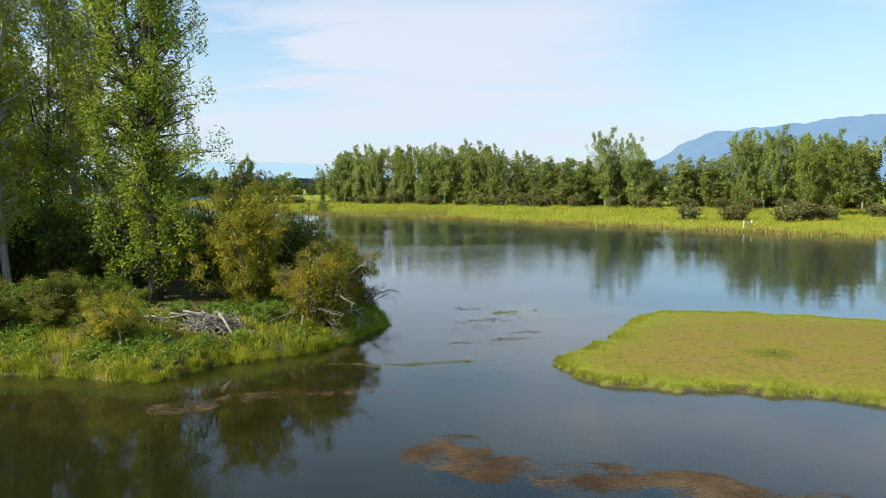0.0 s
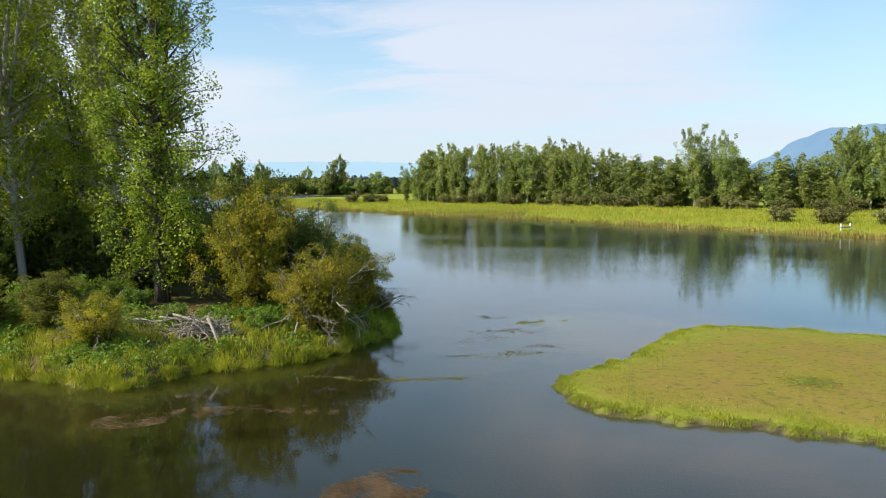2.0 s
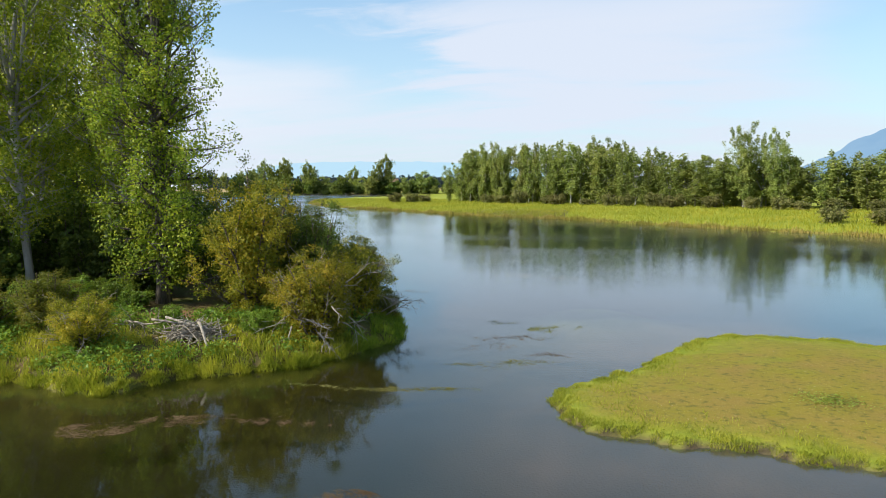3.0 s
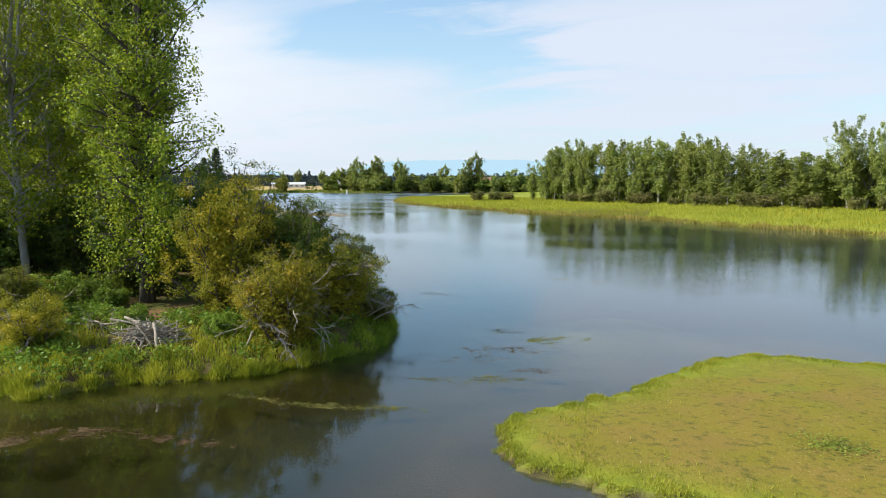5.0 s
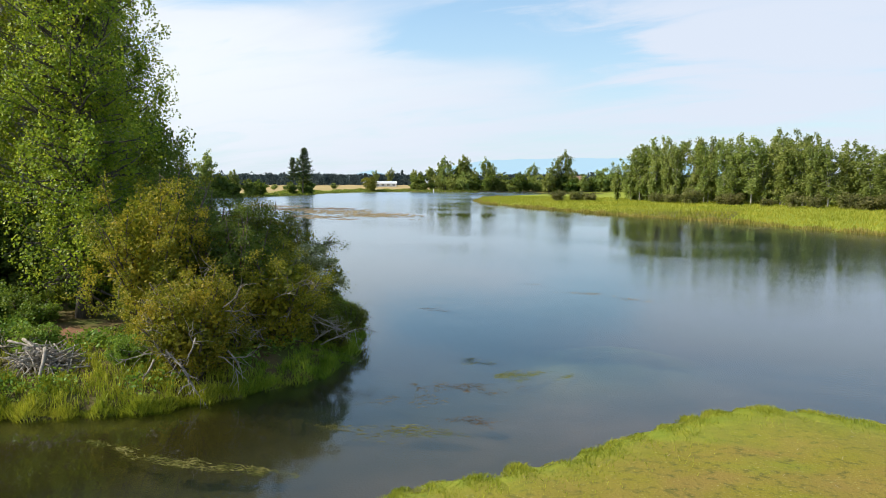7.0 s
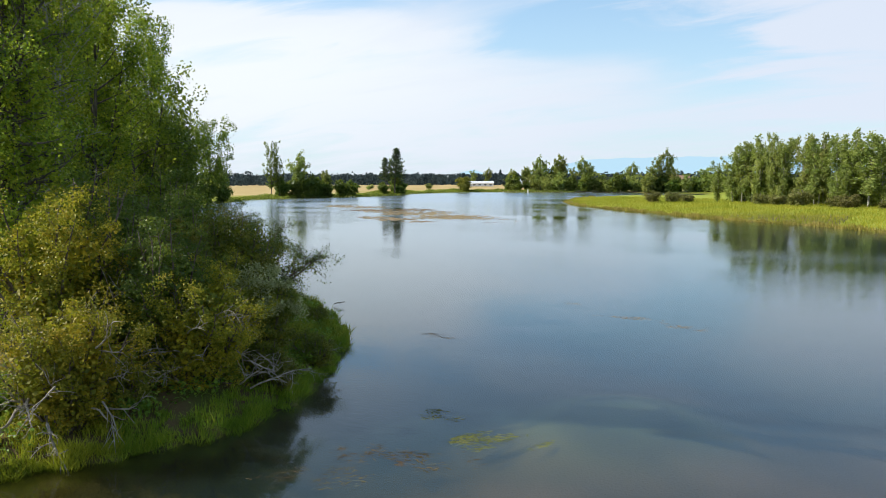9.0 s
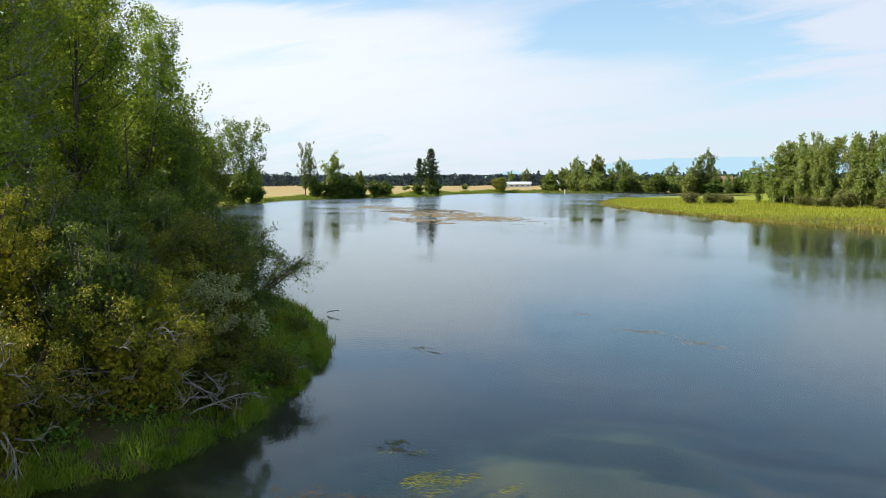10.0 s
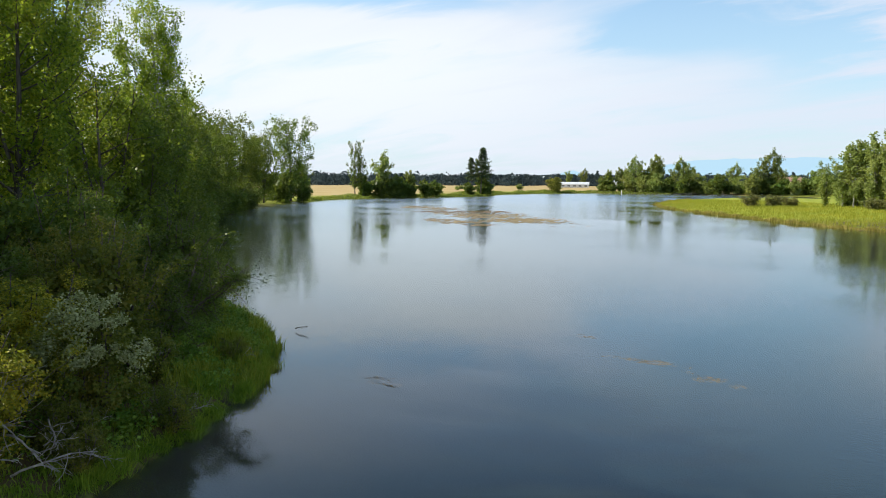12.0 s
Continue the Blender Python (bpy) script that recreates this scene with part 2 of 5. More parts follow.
    nt.links.new(rg.outputs[0], rough.inputs[0])
    nt.links.new(fetch.outputs[0], rough.inputs[1])
    nt.links.new(rough.outputs[0], gl.inputs["Roughness"])
    nt.links.new(bp2.outputs[0], gl.inputs["Normal"])
    # the mirror's strength, alike from above and below
    lw = node(nt, "ShaderNodeLayerWeight", Blend=0.5)
    nt.links.new(bp2.outputs[0], lw.inputs["Normal"])
    pw = nt.nodes.new("ShaderNodeMath")
    pw.operation = "POWER"
    nt.links.new(lw.outputs["Facing"], pw.inputs[0])
    pw.inputs[1].default_value = 5.0
    fr = nt.nodes.new("ShaderNodeMath")
    fr.operation = "MULTIPLY_ADD"
    nt.links.new(pw.outputs[0], fr.inputs[0])
    fr.inputs[1].default_value, fr.inputs[2].default_value = 0.98, 0.02
    mx = nt.nodes.new("ShaderNodeMixShader")
    nt.links.new(fr.outputs[0], mx.inputs[0])
    nt.links.new(body.outputs[0], mx.inputs[1])
    nt.links.new(gl.outputs[0], mx.inputs[2])
    out = nt.nodes.new("ShaderNodeOutputMaterial")
    nt.links.new(mx.outputs[0], out.inputs[0])
    return ma


def ground_material():
    """One sheet: lake mud, cropped turf on the sandbar, marsh meadow, ripe field and the wooded bank's soil."""
    ma, nt = mat("ground_cover")
    pos = nt.nodes.new("ShaderNodeNewGeometry").outputs["Position"]

    def attr(name):
        a = nt.nodes.new("ShaderNodeAttribute")
        a.attribute_name = name
        return a.outputs["Fac"]

    meadow = mix_rgb(nt, noise_fac(nt, 0.35, 6, 0.3, 0.7, pos), (0.20, 0.25, 0.025), (0.30, 0.31, 0.035))
    turf = mix_rgb(nt, noise_fac(nt, 0.8, 7, 0.35, 0.65, pos), (0.198, 0.170, 0.018), (0.222, 0.158, 0.034))
    turf = mix_rgb(nt, noise_fac(nt, 0.33, 5, 0.58, 0.78, pos), turf, (0.17, 0.21, 0.018))
    turf = mix_rgb(nt, noise_fac(nt, 5.0, 8, 0.52, 0.70, pos), turf, (0.11, 0.10, 0.02))
    turf = mix_rgb(nt, noise_fac(nt, 17.0, 6, 0.60, 0.74, pos), turf, (0.31, 0.27, 0.09))
    fresh = mix_rgb(nt, noise_fac(nt, 2.2, 6, 0.3, 0.7, pos), (0.15, 0.20, 0.018), (0.255, 0.28, 0.026))
    turf = mix_rgb(nt, attr("rim"), turf, fresh)
    field = mix_rgb(nt, noise_fac(nt, 0.03, 6, 0.3, 0.7, pos), (0.36, 0.26, 0.10), (0.44, 0.33, 0.15))
    soil = mix_rgb(nt, noise_fac(nt, 0.7, 6, 0.45, 0.62, pos), (0.12, 0.085, 0.035), (0.10, 0.11, 0.025))
    soil = mix_rgb(nt, attr("bare"), soil, mix_rgb(nt, noise_fac(nt, 3.0, 6, 0.4, 0.6, pos), (0.26, 0.13, 0.075), (0.17, 0.10, 0.05)))
    mud = mix_rgb(nt, noise_fac(nt, 0.25, 5, 0.35, 0.65, pos), (0.044, 0.038, 0.009), (0.068, 0.054, 0.018))
    lee = node(nt, "ShaderNodeMapRange", From_Min=0.5, From_Max=5.0)
    sp = nt.nodes.new("ShaderNodeSeparateXYZ")
    nt.links.new(pos, sp.inputs[0])
    nt.links.new(sp.outputs["X"], lee.inputs["Value"])
    mud = mix_rgb(nt, lee.outputs[0], mud, mix_rgb(nt, noise_fac(nt, 0.25, 5, 0.35, 0.65, pos), (0.11, 0.075, 0.045), (0.19, 0.125, 0.085)))
    mud = mix_rgb(nt, attr("algae"), mud, (0.09, 0.13, 0.018))
    # bed colour darkened with depth, for the light lost in the water
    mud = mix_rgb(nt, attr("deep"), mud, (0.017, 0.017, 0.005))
    col = mix_rgb(nt, attr("turf"), meadow, turf)
    col = mix_rgb(nt, attr("field"), col, field)
    col = mix_rgb(nt, attr("wood"), col, soil)
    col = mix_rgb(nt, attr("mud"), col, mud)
    col = mix_rgb(nt, attr("wet"), col, (0.045, 0.034, 0.022))
    bs = node(nt, "ShaderNodeBsdfPrincipled", Roughness=0.9)
    bs.inputs["Specular IOR Level"].default_value = 0.15
    nt.links.new(col, bs.inputs["Base Color"])
    bp = node(nt, "ShaderNodeBump", Strength=0.4, Distance=0.05)
    nt.links.new(noise_fac(nt, 14.0, 7, 0.25, 0.75, pos), bp.inputs["Height"])
    nt.links.new(bp.outputs[0], bs.inputs["Normal"])
    out = nt.nodes.new("ShaderNodeOutputMaterial")
    nt.links.new(bs.outputs[0], out.inputs[0])
    return ma


WATER = water_material()
GROUND = ground_material()
LEAF_COTTON = leaf_material("cottonwood_leaf", (0.065, 0.135, 0.010), (0.225, 0.31, 0.020), (0.50, 0.50, 0.04), 0.5, 0.3)
LEAF_ELDER = leaf_material("box_elder_leaf", (0.07, 0.125, 0.012), (0.16, 0.24, 0.024), (0.30, 0.36, 0.04), 0.5, patch=0.5)
# poplar greens lightened and greyed, a slight haze mixed into the colour
LEAF_POPLAR = leaf_material("poplar_leaf", (0.14, 0.19, 0.05), (0.26, 0.31, 0.085), (0.40, 0.42, 0.12), 0.45, patch=0.2)
LEAF_ASPEN = leaf_material("aspen_leaf", (0.11, 0.16, 0.03), (0.22, 0.28, 0.045), (0.34, 0.37, 0.06), 0.38, patch=0.3)
LEAF_GOLD = leaf_material("hawthorn_leaf", (0.10, 0.125, 0.012), (0.29, 0.265, 0.020), (0.58, 0.42, 0.035), 0.38, patch=0.7)
LEAF_OLIVE = leaf_material("olive_leaf", (0.065, 0.09, 0.014), (0.145, 0.16, 0.022), (0.29, 0.24, 0.034), 0.38, patch=0.8)
LEAF_GREEN = leaf_material("thicket_leaf", (0.04, 0.075, 0.015), (0.09, 0.14, 0.024), (0.17, 0.21, 0.035), 0.38, patch=0.6)
LEAF_SHORE = leaf_material("shore_tree_leaf", (0.05, 0.09, 0.015), (0.11, 0.165, 0.024), (0.20, 0.25, 0.035), 0.4, patch=0.4)
LEAF_WILLOW = leaf_material("grey_willow_leaf", (0.12, 0.125, 0.05), (0.19, 0.18, 0.07), (0.27, 0.235, 0.10), 0.35, 0.05, patch=0.3)
LEAF_YELLOW = leaf_material("yellow_willow_leaf", (0.12, 0.13, 0.02), (0.24, 0.23, 0.03), (0.33, 0.29, 0.04), 0.25, patch=0.2)
LEAF_NEEDLE = leaf_material("pine_needle", (0.022, 0.042, 0.016), (0.045, 0.072, 0.026), (0.08, 0.11, 0.035), 0.1, patch=0.3)
# blue-grey in place of green: distance haze is put into the leaf colour
LEAF_FAR_HAZE = leaf_material("hazed_wood_leaf", (0.056, 0.080, 0.088), (0.064, 0.088, 0.094), (0.074, 0.098, 0.100), 0.5, 0.0, patch=0.02, through=(0.06, 0.085, 0.09))
LEAF_HERB = leaf_material("herb_leaf", (0.07, 0.14, 0.018), (0.15, 0.245, 0.03), (0.25, 0.32, 0.04), 0.35, patch=0.7)
BLOOM = leaf_material("clematis_seed_head", (0.24, 0.245, 0.09), (0.38, 0.37, 0.17), (0.50, 0.47, 0.26), 0.3)
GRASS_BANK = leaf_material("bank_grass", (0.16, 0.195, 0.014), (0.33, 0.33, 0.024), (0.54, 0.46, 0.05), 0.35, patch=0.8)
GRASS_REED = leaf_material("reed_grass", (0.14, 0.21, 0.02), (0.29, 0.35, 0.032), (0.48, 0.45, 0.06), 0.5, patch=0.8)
# greener than the front bank's grass, and darker to stand for its shade
GRASS_SHADE = leaf_material("lee_grass", (0.10, 0.16, 0.014), (0.21, 0.29, 0.024), (0.38, 0.38, 0.04), 0.48, patch=0.9)
GRASS_TURF = leaf_material("turf_grass", (0.15, 0.165, 0.016), (0.21, 0.195, 0.026), (0.27, 0.21, 0.06), 0.3, patch=0.6)
GRASS_EDGE = leaf_material("edge_grass", (0.18, 0.205, 0.018), (0.29, 0.30, 0.026), (0.42, 0.38, 0.05), 0.4, patch=0.9)
GRASS_MEADOW = leaf_material("meadow_grass", (0.24, 0.27, 0.022), (0.33, 0.34, 0.03), (0.45, 0.39, 0.045), 0.35, patch=0.1)
GRASS_TAN = leaf_material("tan_reed", (0.24, 0.21, 0.04), (0.36, 0.29, 0.07), (0.46, 0.36, 0.12), 0.3, patch=0.2)
BARK = plain_material("grey_bark", (0.07, 0.058, 0.048), (0.15, 0.13, 0.105), 7.0, 0.95, 1.0, 11.0, (1, 1, 0.14))
BARK_PALE = plain_material("pale_bark", (0.25, 0.24, 0.21), (0.38, 0.36, 0.32), 3.0, 0.8, 0.4, 14.0, (1, 1, 0.3), c=(0.22, 0.20, 0.17))
TWIG = plain_material("brown_twig", (0.10, 0.075, 0.055), (0.17, 0.135, 0.105), 9.0, 0.9, 0.4)
DEADWOOD = plain_material("silvered_deadwood", (0.24, 0.205, 0.165), (0.42, 0.37, 0.30), 9.0, 0.85, 0.5, 40.0)
WEED = leaf_material("pond_weed", (0.065, 0.043, 0.024), (0.11, 0.072, 0.042), (0.175, 0.12, 0.07), 0.15, 0.0)
WEED_GREEN = leaf_material("green_pond_weed", (0.07, 0.08, 0.02), (0.13, 0.13, 0.035), (0.22, 0.20, 0.07), 0.15, 0.0)
WEED_PALE = leaf_material("bleached_pond_weed", (0.16, 0.12, 0.075), (0.25, 0.19, 0.12), (0.34, 0.27, 0.18), 0.1, 0.0)
WHITE = plain_material("white_paint", (0.74, 0.74, 0.72), (0.80, 0.80, 0.78), 2.0, 0.5, 0.05)
STRAW = plain_material("straw", (0.30, 0.24, 0.13), (0.40, 0.34, 0.21), 20.0, 0.9, 0.0)
ROOF = plain_material("metal_roof", (0.55, 0.56, 0.58), (0.66, 0.66, 0.67), 0.4, 0.5, 0.05)
ROOF_RED = plain_material("brown_roof", (0.24, 0.14, 0.10), (0.30, 0.19, 0.14), 0.8, 0.8, 0.1)
TIMBER = plain_material("grey_timber", (0.26, 0.22, 0.18), (0.36, 0.32, 0.26), 4.0, 0.85, 0.3)
GLASS = plain_material("dark_glass", (0.03, 0.035, 0.04), (0.04, 0.045, 0.05), 2.0, 0.1, 0.0, spec=0.6)
# both ridges glow in haze blue instead of being lit
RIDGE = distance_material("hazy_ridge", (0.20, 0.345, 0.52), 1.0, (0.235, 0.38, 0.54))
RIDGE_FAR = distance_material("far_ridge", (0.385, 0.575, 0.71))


# ---- mesh helpers ----
def thing(name, x, y, z, label, category, group="", turn=0.0, size=1.0):
    ob = new(name)
    ob.empty_display_size = 0.3
    ob.matrix_basis = pose(x, y, z, 0, 0, turn) @ Matrix.Scale(size, 4)
    return tagged(ob, label, category, group)


def part_mesh(name, me, material, parent, label=""):
    ob = new(name, me)
    me.materials.append(material)
    if parent is not None:
        ob.parent = parent
    return tagged(ob, label)


def quads_mesh(name, corners):
    """A mesh of loose quads from an array n x 4 x 3."""
    n = len(corners)
    me = bpy.data.meshes.new(name)
    me.vertices.add(n * 4)
    me.vertices.foreach_set("co", np.asarray(corners, np.float32).ravel())
    me.loops.add(n * 4)
    me.loops.foreach_set("vertex_index", np.arange(n * 4, dtype=np.int32))
    me.polygons.add(n)
    me.polygons.foreach_set("loop_start", np.arange(0, n * 4, 4, dtype=np.int32))
    me.update(calc_edges=True)
    return me


def unit(v):
    return v / np.maximum(np.linalg.norm(v, axis=-1, keepdims=True), 1e-6)


def leaf_quads(rng, pts, out_dir, length, width, up=0.7, outward=0.5):
    n = len(pts)
    nor = unit(rng.normal(size=(n, 3)) + np.array((0, 0, up)) + out_dir * outward)
    u = unit(np.cross(nor, rng.normal(size=(n, 3))))
    v = np.cross(nor, u)
    ll = length * rng.uniform(0.65, 1.3, (n, 1))
    ww = width * rng.uniform(0.65, 1.3, (n, 1))
    fold = nor * ww * 0.25
    return np.stack((pts - u * ll * 0.5, pts + v * ww * 0.5 + fold - u * ll * 0.06, pts + u * ll * 0.5, pts - v * ww * 0.5 + fold - u * ll * 0.06), 1)


def tubes_mesh(name, lines, sides=5):
    """One mesh of tapered round limbs: each line is a list of (point, radius)."""
    verts, faces = [], []
    for line in lines:
        k0 = len(verts)
        m = len(line)
        for i, (p, r) in enumerate(line):
            a, b = line[max(i - 1, 0)][0], line[min(i + 1, m - 1)][0]
            d = Vector(b) - Vector(a)
            d = d.normalized() if d.length > 1e-6 else Vector((0, 0, 1))
            s = d.orthogonal().normalized() if abs(d.z) < 0.95 else Vector((1, 0, 0)).cross(d).normalized()
            t = d.cross(s)
            for j in range(sides):
                w = 2 * math.pi * j / sides
                verts.append(Vector(p) + (s * math.cos(w) + t * math.sin(w)) * r)
        for i in range(m - 1):
            for j in range(sides):
                j2 = (j + 1) % sides
                faces.append((k0 + i * sides + j, k0 + i * sides + j2, k0 + (i + 1) * sides + j2, k0 + (i + 1) * sides + j))
        faces.append(tuple(k0 + j for j in reversed(range(sides))))
        faces.append(tuple(k0 + (m - 1) * sides + j for j in range(sides)))
    me = bpy.data.meshes.new(name)
    me.from_pydata(verts, [], faces)
    me.polygons.foreach_set("use_smooth", [True] * len(me.polygons))
    return me


def limb(rng, start, way, length, r0, r1, steps=5, wander=0.12, lift=0.0):
    """A crooked tapering line."""
    p, d = np.array(start, float), unit(np.array(way, float))
    line = []
    for i in range(steps + 1):
        f = i / steps
        line.append((tuple(p), r0 + (r1 - r0) * f))
        d = unit(d + rng.normal(size=3) * wander + np.array((0, 0, lift)))
        p = p + d * length / steps
    return line


def on_line(line, f):
    f = max(0.0, min(0.999, f)) * (len(line) - 1)
    i = int(f)
    a, b = np.array(line[i][0]), np.array(line[i + 1][0])
    return a + (b - a) * (f - i), unit(b - a), line[i][1]


def plume_shape(seed, height, radius, leaders, sprays, per, leaf, bare=0.15, trunk=0.25, fork=0.35, clump=0.5, wide=0.8, sides=5, low=0.6, droop=0.0, twigs=True, egg=(0.85, 1.2)):
    """A tree of several upright leaders: short rising sprays along them carry egg-shaped clumps of leaves. Returns two meshes."""
    rng = np.random.default_rng(seed)
    main = limb(rng, (0, 0, -0.2), (0, 0, 1), height * fork + 0.2, trunk, trunk * 0.72, 6, 0.025, 0.03)
    main[0] = (main[0][0], trunk * 1.3)
    stems = []
    for k in range(leaders):
        p, _, r = on_line(main, 0.999 if k < 2 else rng.uniform(0.6, 0.98))
        a = k * 2.399 + rng.normal() * 0.3
        top = height * (1.0 if k == 0 else rng.uniform(0.74, 0.97))
        out = radius * (0.15 if k == 0 else rng.uniform(0.35, 0.68))
        end = np.array((math.cos(a) * out, math.sin(a) * out, top))
        stems.append(limb(rng, p, end - p + np.array((math.cos(a), math.sin(a), 0)) * out * 0.3, np.linalg.norm(end - p), r * (0.85 if k == 0 else 0.6), 0.02, 9, 0.05, 0.04))
    lines, pts, outs = [main] + stems, [], []
    for k in range(sprays):
        z = bare + (0.97 - bare) * (k + rng.random()) / sprays
        if z < fork:
            p, d, r = on_line(main, z / fork)
            axis = p
        else:
            p, d, r = on_line(stems[k % leaders], (z - fork) / (1 - fork))
            axis = p * np.array((0.35, 0.35, 1))
        g = (z - bare) / (1 - bare)
        reach = radius * min(1.0, low + 1.2 * g) * (1 - 0.5 * max(0.0, g - 0.6) / 0.4) * rng.uniform(0.5, 1.1)
        a = k * 2.399 + rng.normal() * 0.5
        if z >= fork and rng.random() < 0.7:
            a = math.atan2(p[1], p[0]) + rng.normal() * 0.9
        way = np.array((math.cos(a), math.sin(a), 0.4 + 0.7 * g - droop * (1 - g) + rng.normal() * 0.15))
        reach *= 0.92 * math.sqrt(1 + way[2] ** 2)
        ln = limb(rng, p, way, reach, max(0.014, min(r * 0.5, 0.09)), 0.01, 4, 0.12, 0.05)
        lines.append(ln)
        for h in (0.3, 0.62, 0.98):
            q, e, _ = on_line(ln, h)
            q = q + rng.normal(size=3) * clump * 0.45
            c = max(3, int(per * rng.uniform(0.4, 1.5)))
            s = clump * rng.uniform(0.65, 1.3)
            ball = unit(rng.normal(size=(c, 3)))
            pts.append(q + ball * rng.random((c, 1)) ** 0.4 * s * np.array((egg[0], egg[0], egg[1])))
            outs.append(ball * 0.6 + unit(q - axis) * 0.5)
            if twigs:
                for w in range(3):
                    lines.append([(tuple(on_line(ln, h * 0.9)[0]), 0.012), (tuple(q + ball[w % c] * s * 0.8), 0.005)])
    pts, outs = np.concatenate(pts), np.concatenate(outs)
    return tubes_mesh("trunk", lines, sides), quads_mesh("crown", leaf_quads(rng, pts, outs, leaf, leaf * wide, 0.5, 0.9))


def shrub_shape(seed, height, radius, stems, forks, twigs, per, leaf, spread=0.22, dead=0, wide=0.6, low=0.25, sides=5, fill=0):
    """Many stems from one root, leaves in clumps; with dead twigs as a mesh of their own if asked."""
    rng = np.random.default_rng(seed)
    lines, dry, pts, outs = [], [], [], []
    for k in range(stems):
        a = k * 2.399 + rng.normal() * 0.4
        o = radius * math.sqrt((k + 0.5) / stems) * rng.uniform(0.75, 1.1)
        top = height * math.sqrt(max(0.12, 1 - (o / radius) ** 2 * 0.75)) * rng.uniform(0.82, 1.08)
        end = np.array((math.cos(a) * o, math.sin(a) * o, top))
        base = np.array((math.cos(a) * o * 0.18, math.sin(a) * o * 0.18, -0.1))
        ln = limb(rng, base, end - base, np.linalg.norm(end - base), 0.05 + 0.008 * height, 0.012, 6, 0.09, 0.02)
        lines.append(ln)
        for j in range(forks):
            h = low + (1 - low) * (j + rng.uniform(0, 1)) / forks
            q, e, r = on_line(ln, h)
            w = unit(e * 0.6 + rng.normal(size=3) * 0.7 + np.array((math.cos(a), math.sin(a), 0.1)) * 0.45)
            fl = radius * 0.42 * rng.uniform(0.5, 1.2)
            fk = limb(rng, q, w, fl, max(0.012, r * 0.5), 0.006, 3, 0.18)
            lines.append(fk)
            for i in range(twigs):
                c0, e2, _ = on_line(fk, rng.uniform(0.3, 1.0))
                end2 = c0 + unit(e2 + rng.normal(size=3) * 0.8) * radius * 0.16 * rng.uniform(0.5, 1.3)
                c = int(per * rng.uniform(0.4, 1.5))
                cl = c0 + (end2 - c0) * rng.uniform(0, 1.2, (c, 1)) + rng.normal(size=(c, 3)) * spread * np.array((1, 1, 0.7))
                pts.append(cl)
                outs.append(unit(cl - np.array((0, 0, height * 0.4))))
    for k in range(dead):
        a = rng.uniform(0, 2 * math.pi)
        o = radius * rng.uniform(0.3, 0.8)
        start = np.array((math.cos(a) * o, math.sin(a) * o, height * rng.uniform(0.1, 0.65)))
        ln = limb(rng, start, (math.cos(a), math.sin(a), rng.uniform(-0.5, 0.9)), radius * rng.uniform(0.5, 0.85), 0.028, 0.007, 6, 0.22)
        bunch = [ln]
        for j in range(5):
            q, e, r = on_line(ln, rng.uniform(0.2, 0.95))
            bunch.append(limb(rng, q, e + rng.normal(size=3) * 0.7, radius * rng.uniform(0.15, 0.4), 0.013, 0.004, 3, 0.2))
        dry.append(tubes_mesh("dead_branch", bunch, 4))
    pts, outs = np.concatenate(pts), np.concatenate(outs)
    pts[:, 2] = np.maximum(pts[:, 2], 0.05)
    if fill:
        g = unit(rng.normal(size=(fill, 3))) * rng.random((fill, 1)) ** 0.4 * np.array((0.74 * radius, 0.74 * radius, 0.42 * height)) + np.array((0, 0, 0.44 * height))
        inner = leaf_quads(rng, g, np.zeros_like(g), leaf * 2.2, leaf * 1.6)
        return (tubes_mesh("woody_frame", lines, sides), quads_mesh("foliage", np.concatenate((leaf_quads(rng, pts, outs, leaf, leaf * wide), inner))), dry)
    made = [tubes_mesh("woody_frame", lines, sides), quads_mesh("foliage", leaf_quads(rng, pts, outs, leaf, leaf * wide))]
    return (*made, dry)


def blades_mesh(name, rng, pts, height, width, bend=0.35, plain=False):
    """Blades of grass: each a bent, tapering strip of two quads."""
    n = len(pts)
    a = rng.uniform(0, 2 * math.pi, n)
    side = np.stack((np.cos(a), np.sin(a), np.zeros(n)), 1)
    b = a + rng.normal(size=n) * 1.0 + math.pi / 2
    lean = np.stack((np.cos(b), np.sin(b), np.zeros(n)), 1) * rng.uniform(0.1, 1.0, (n, 1)) * bend
    h = (height * rng.uniform(0.5, 1.25, n))[:, None] if np.isscalar(height) else (height * rng.uniform(0.6, 1.2, n))[:, None]
    w = width * rng.uniform(0.6, 1.3, (n, 1))
    upv = np.array((0, 0, 1.0))
    p1 = pts + (upv * 0.55 + lean * 0.35) * h
    p2 = pts + (upv * (1.0 - bend * 0.25) + lean) * h
    q1 = np.stack((pts - side * w * 0.5, pts + side * w * 0.5, p1 + side * w * 0.4, p1 - side * w * 0.4), 1)
    if plain:
        return quads_mesh(name, np.stack((pts - side * w * 0.5, pts + side * w * 0.5, p2 + side * w * 0.12, p2 - side * w * 0.12), 1))
    q2 = np.stack((p1 - side * w * 0.4, p1 + side * w * 0.4, p2 + side * w * 0.06, p2 - side * w * 0.06), 1)
    return quads_mesh(name, np.stack((q1, q2), 1).reshape(-1, 4, 3))


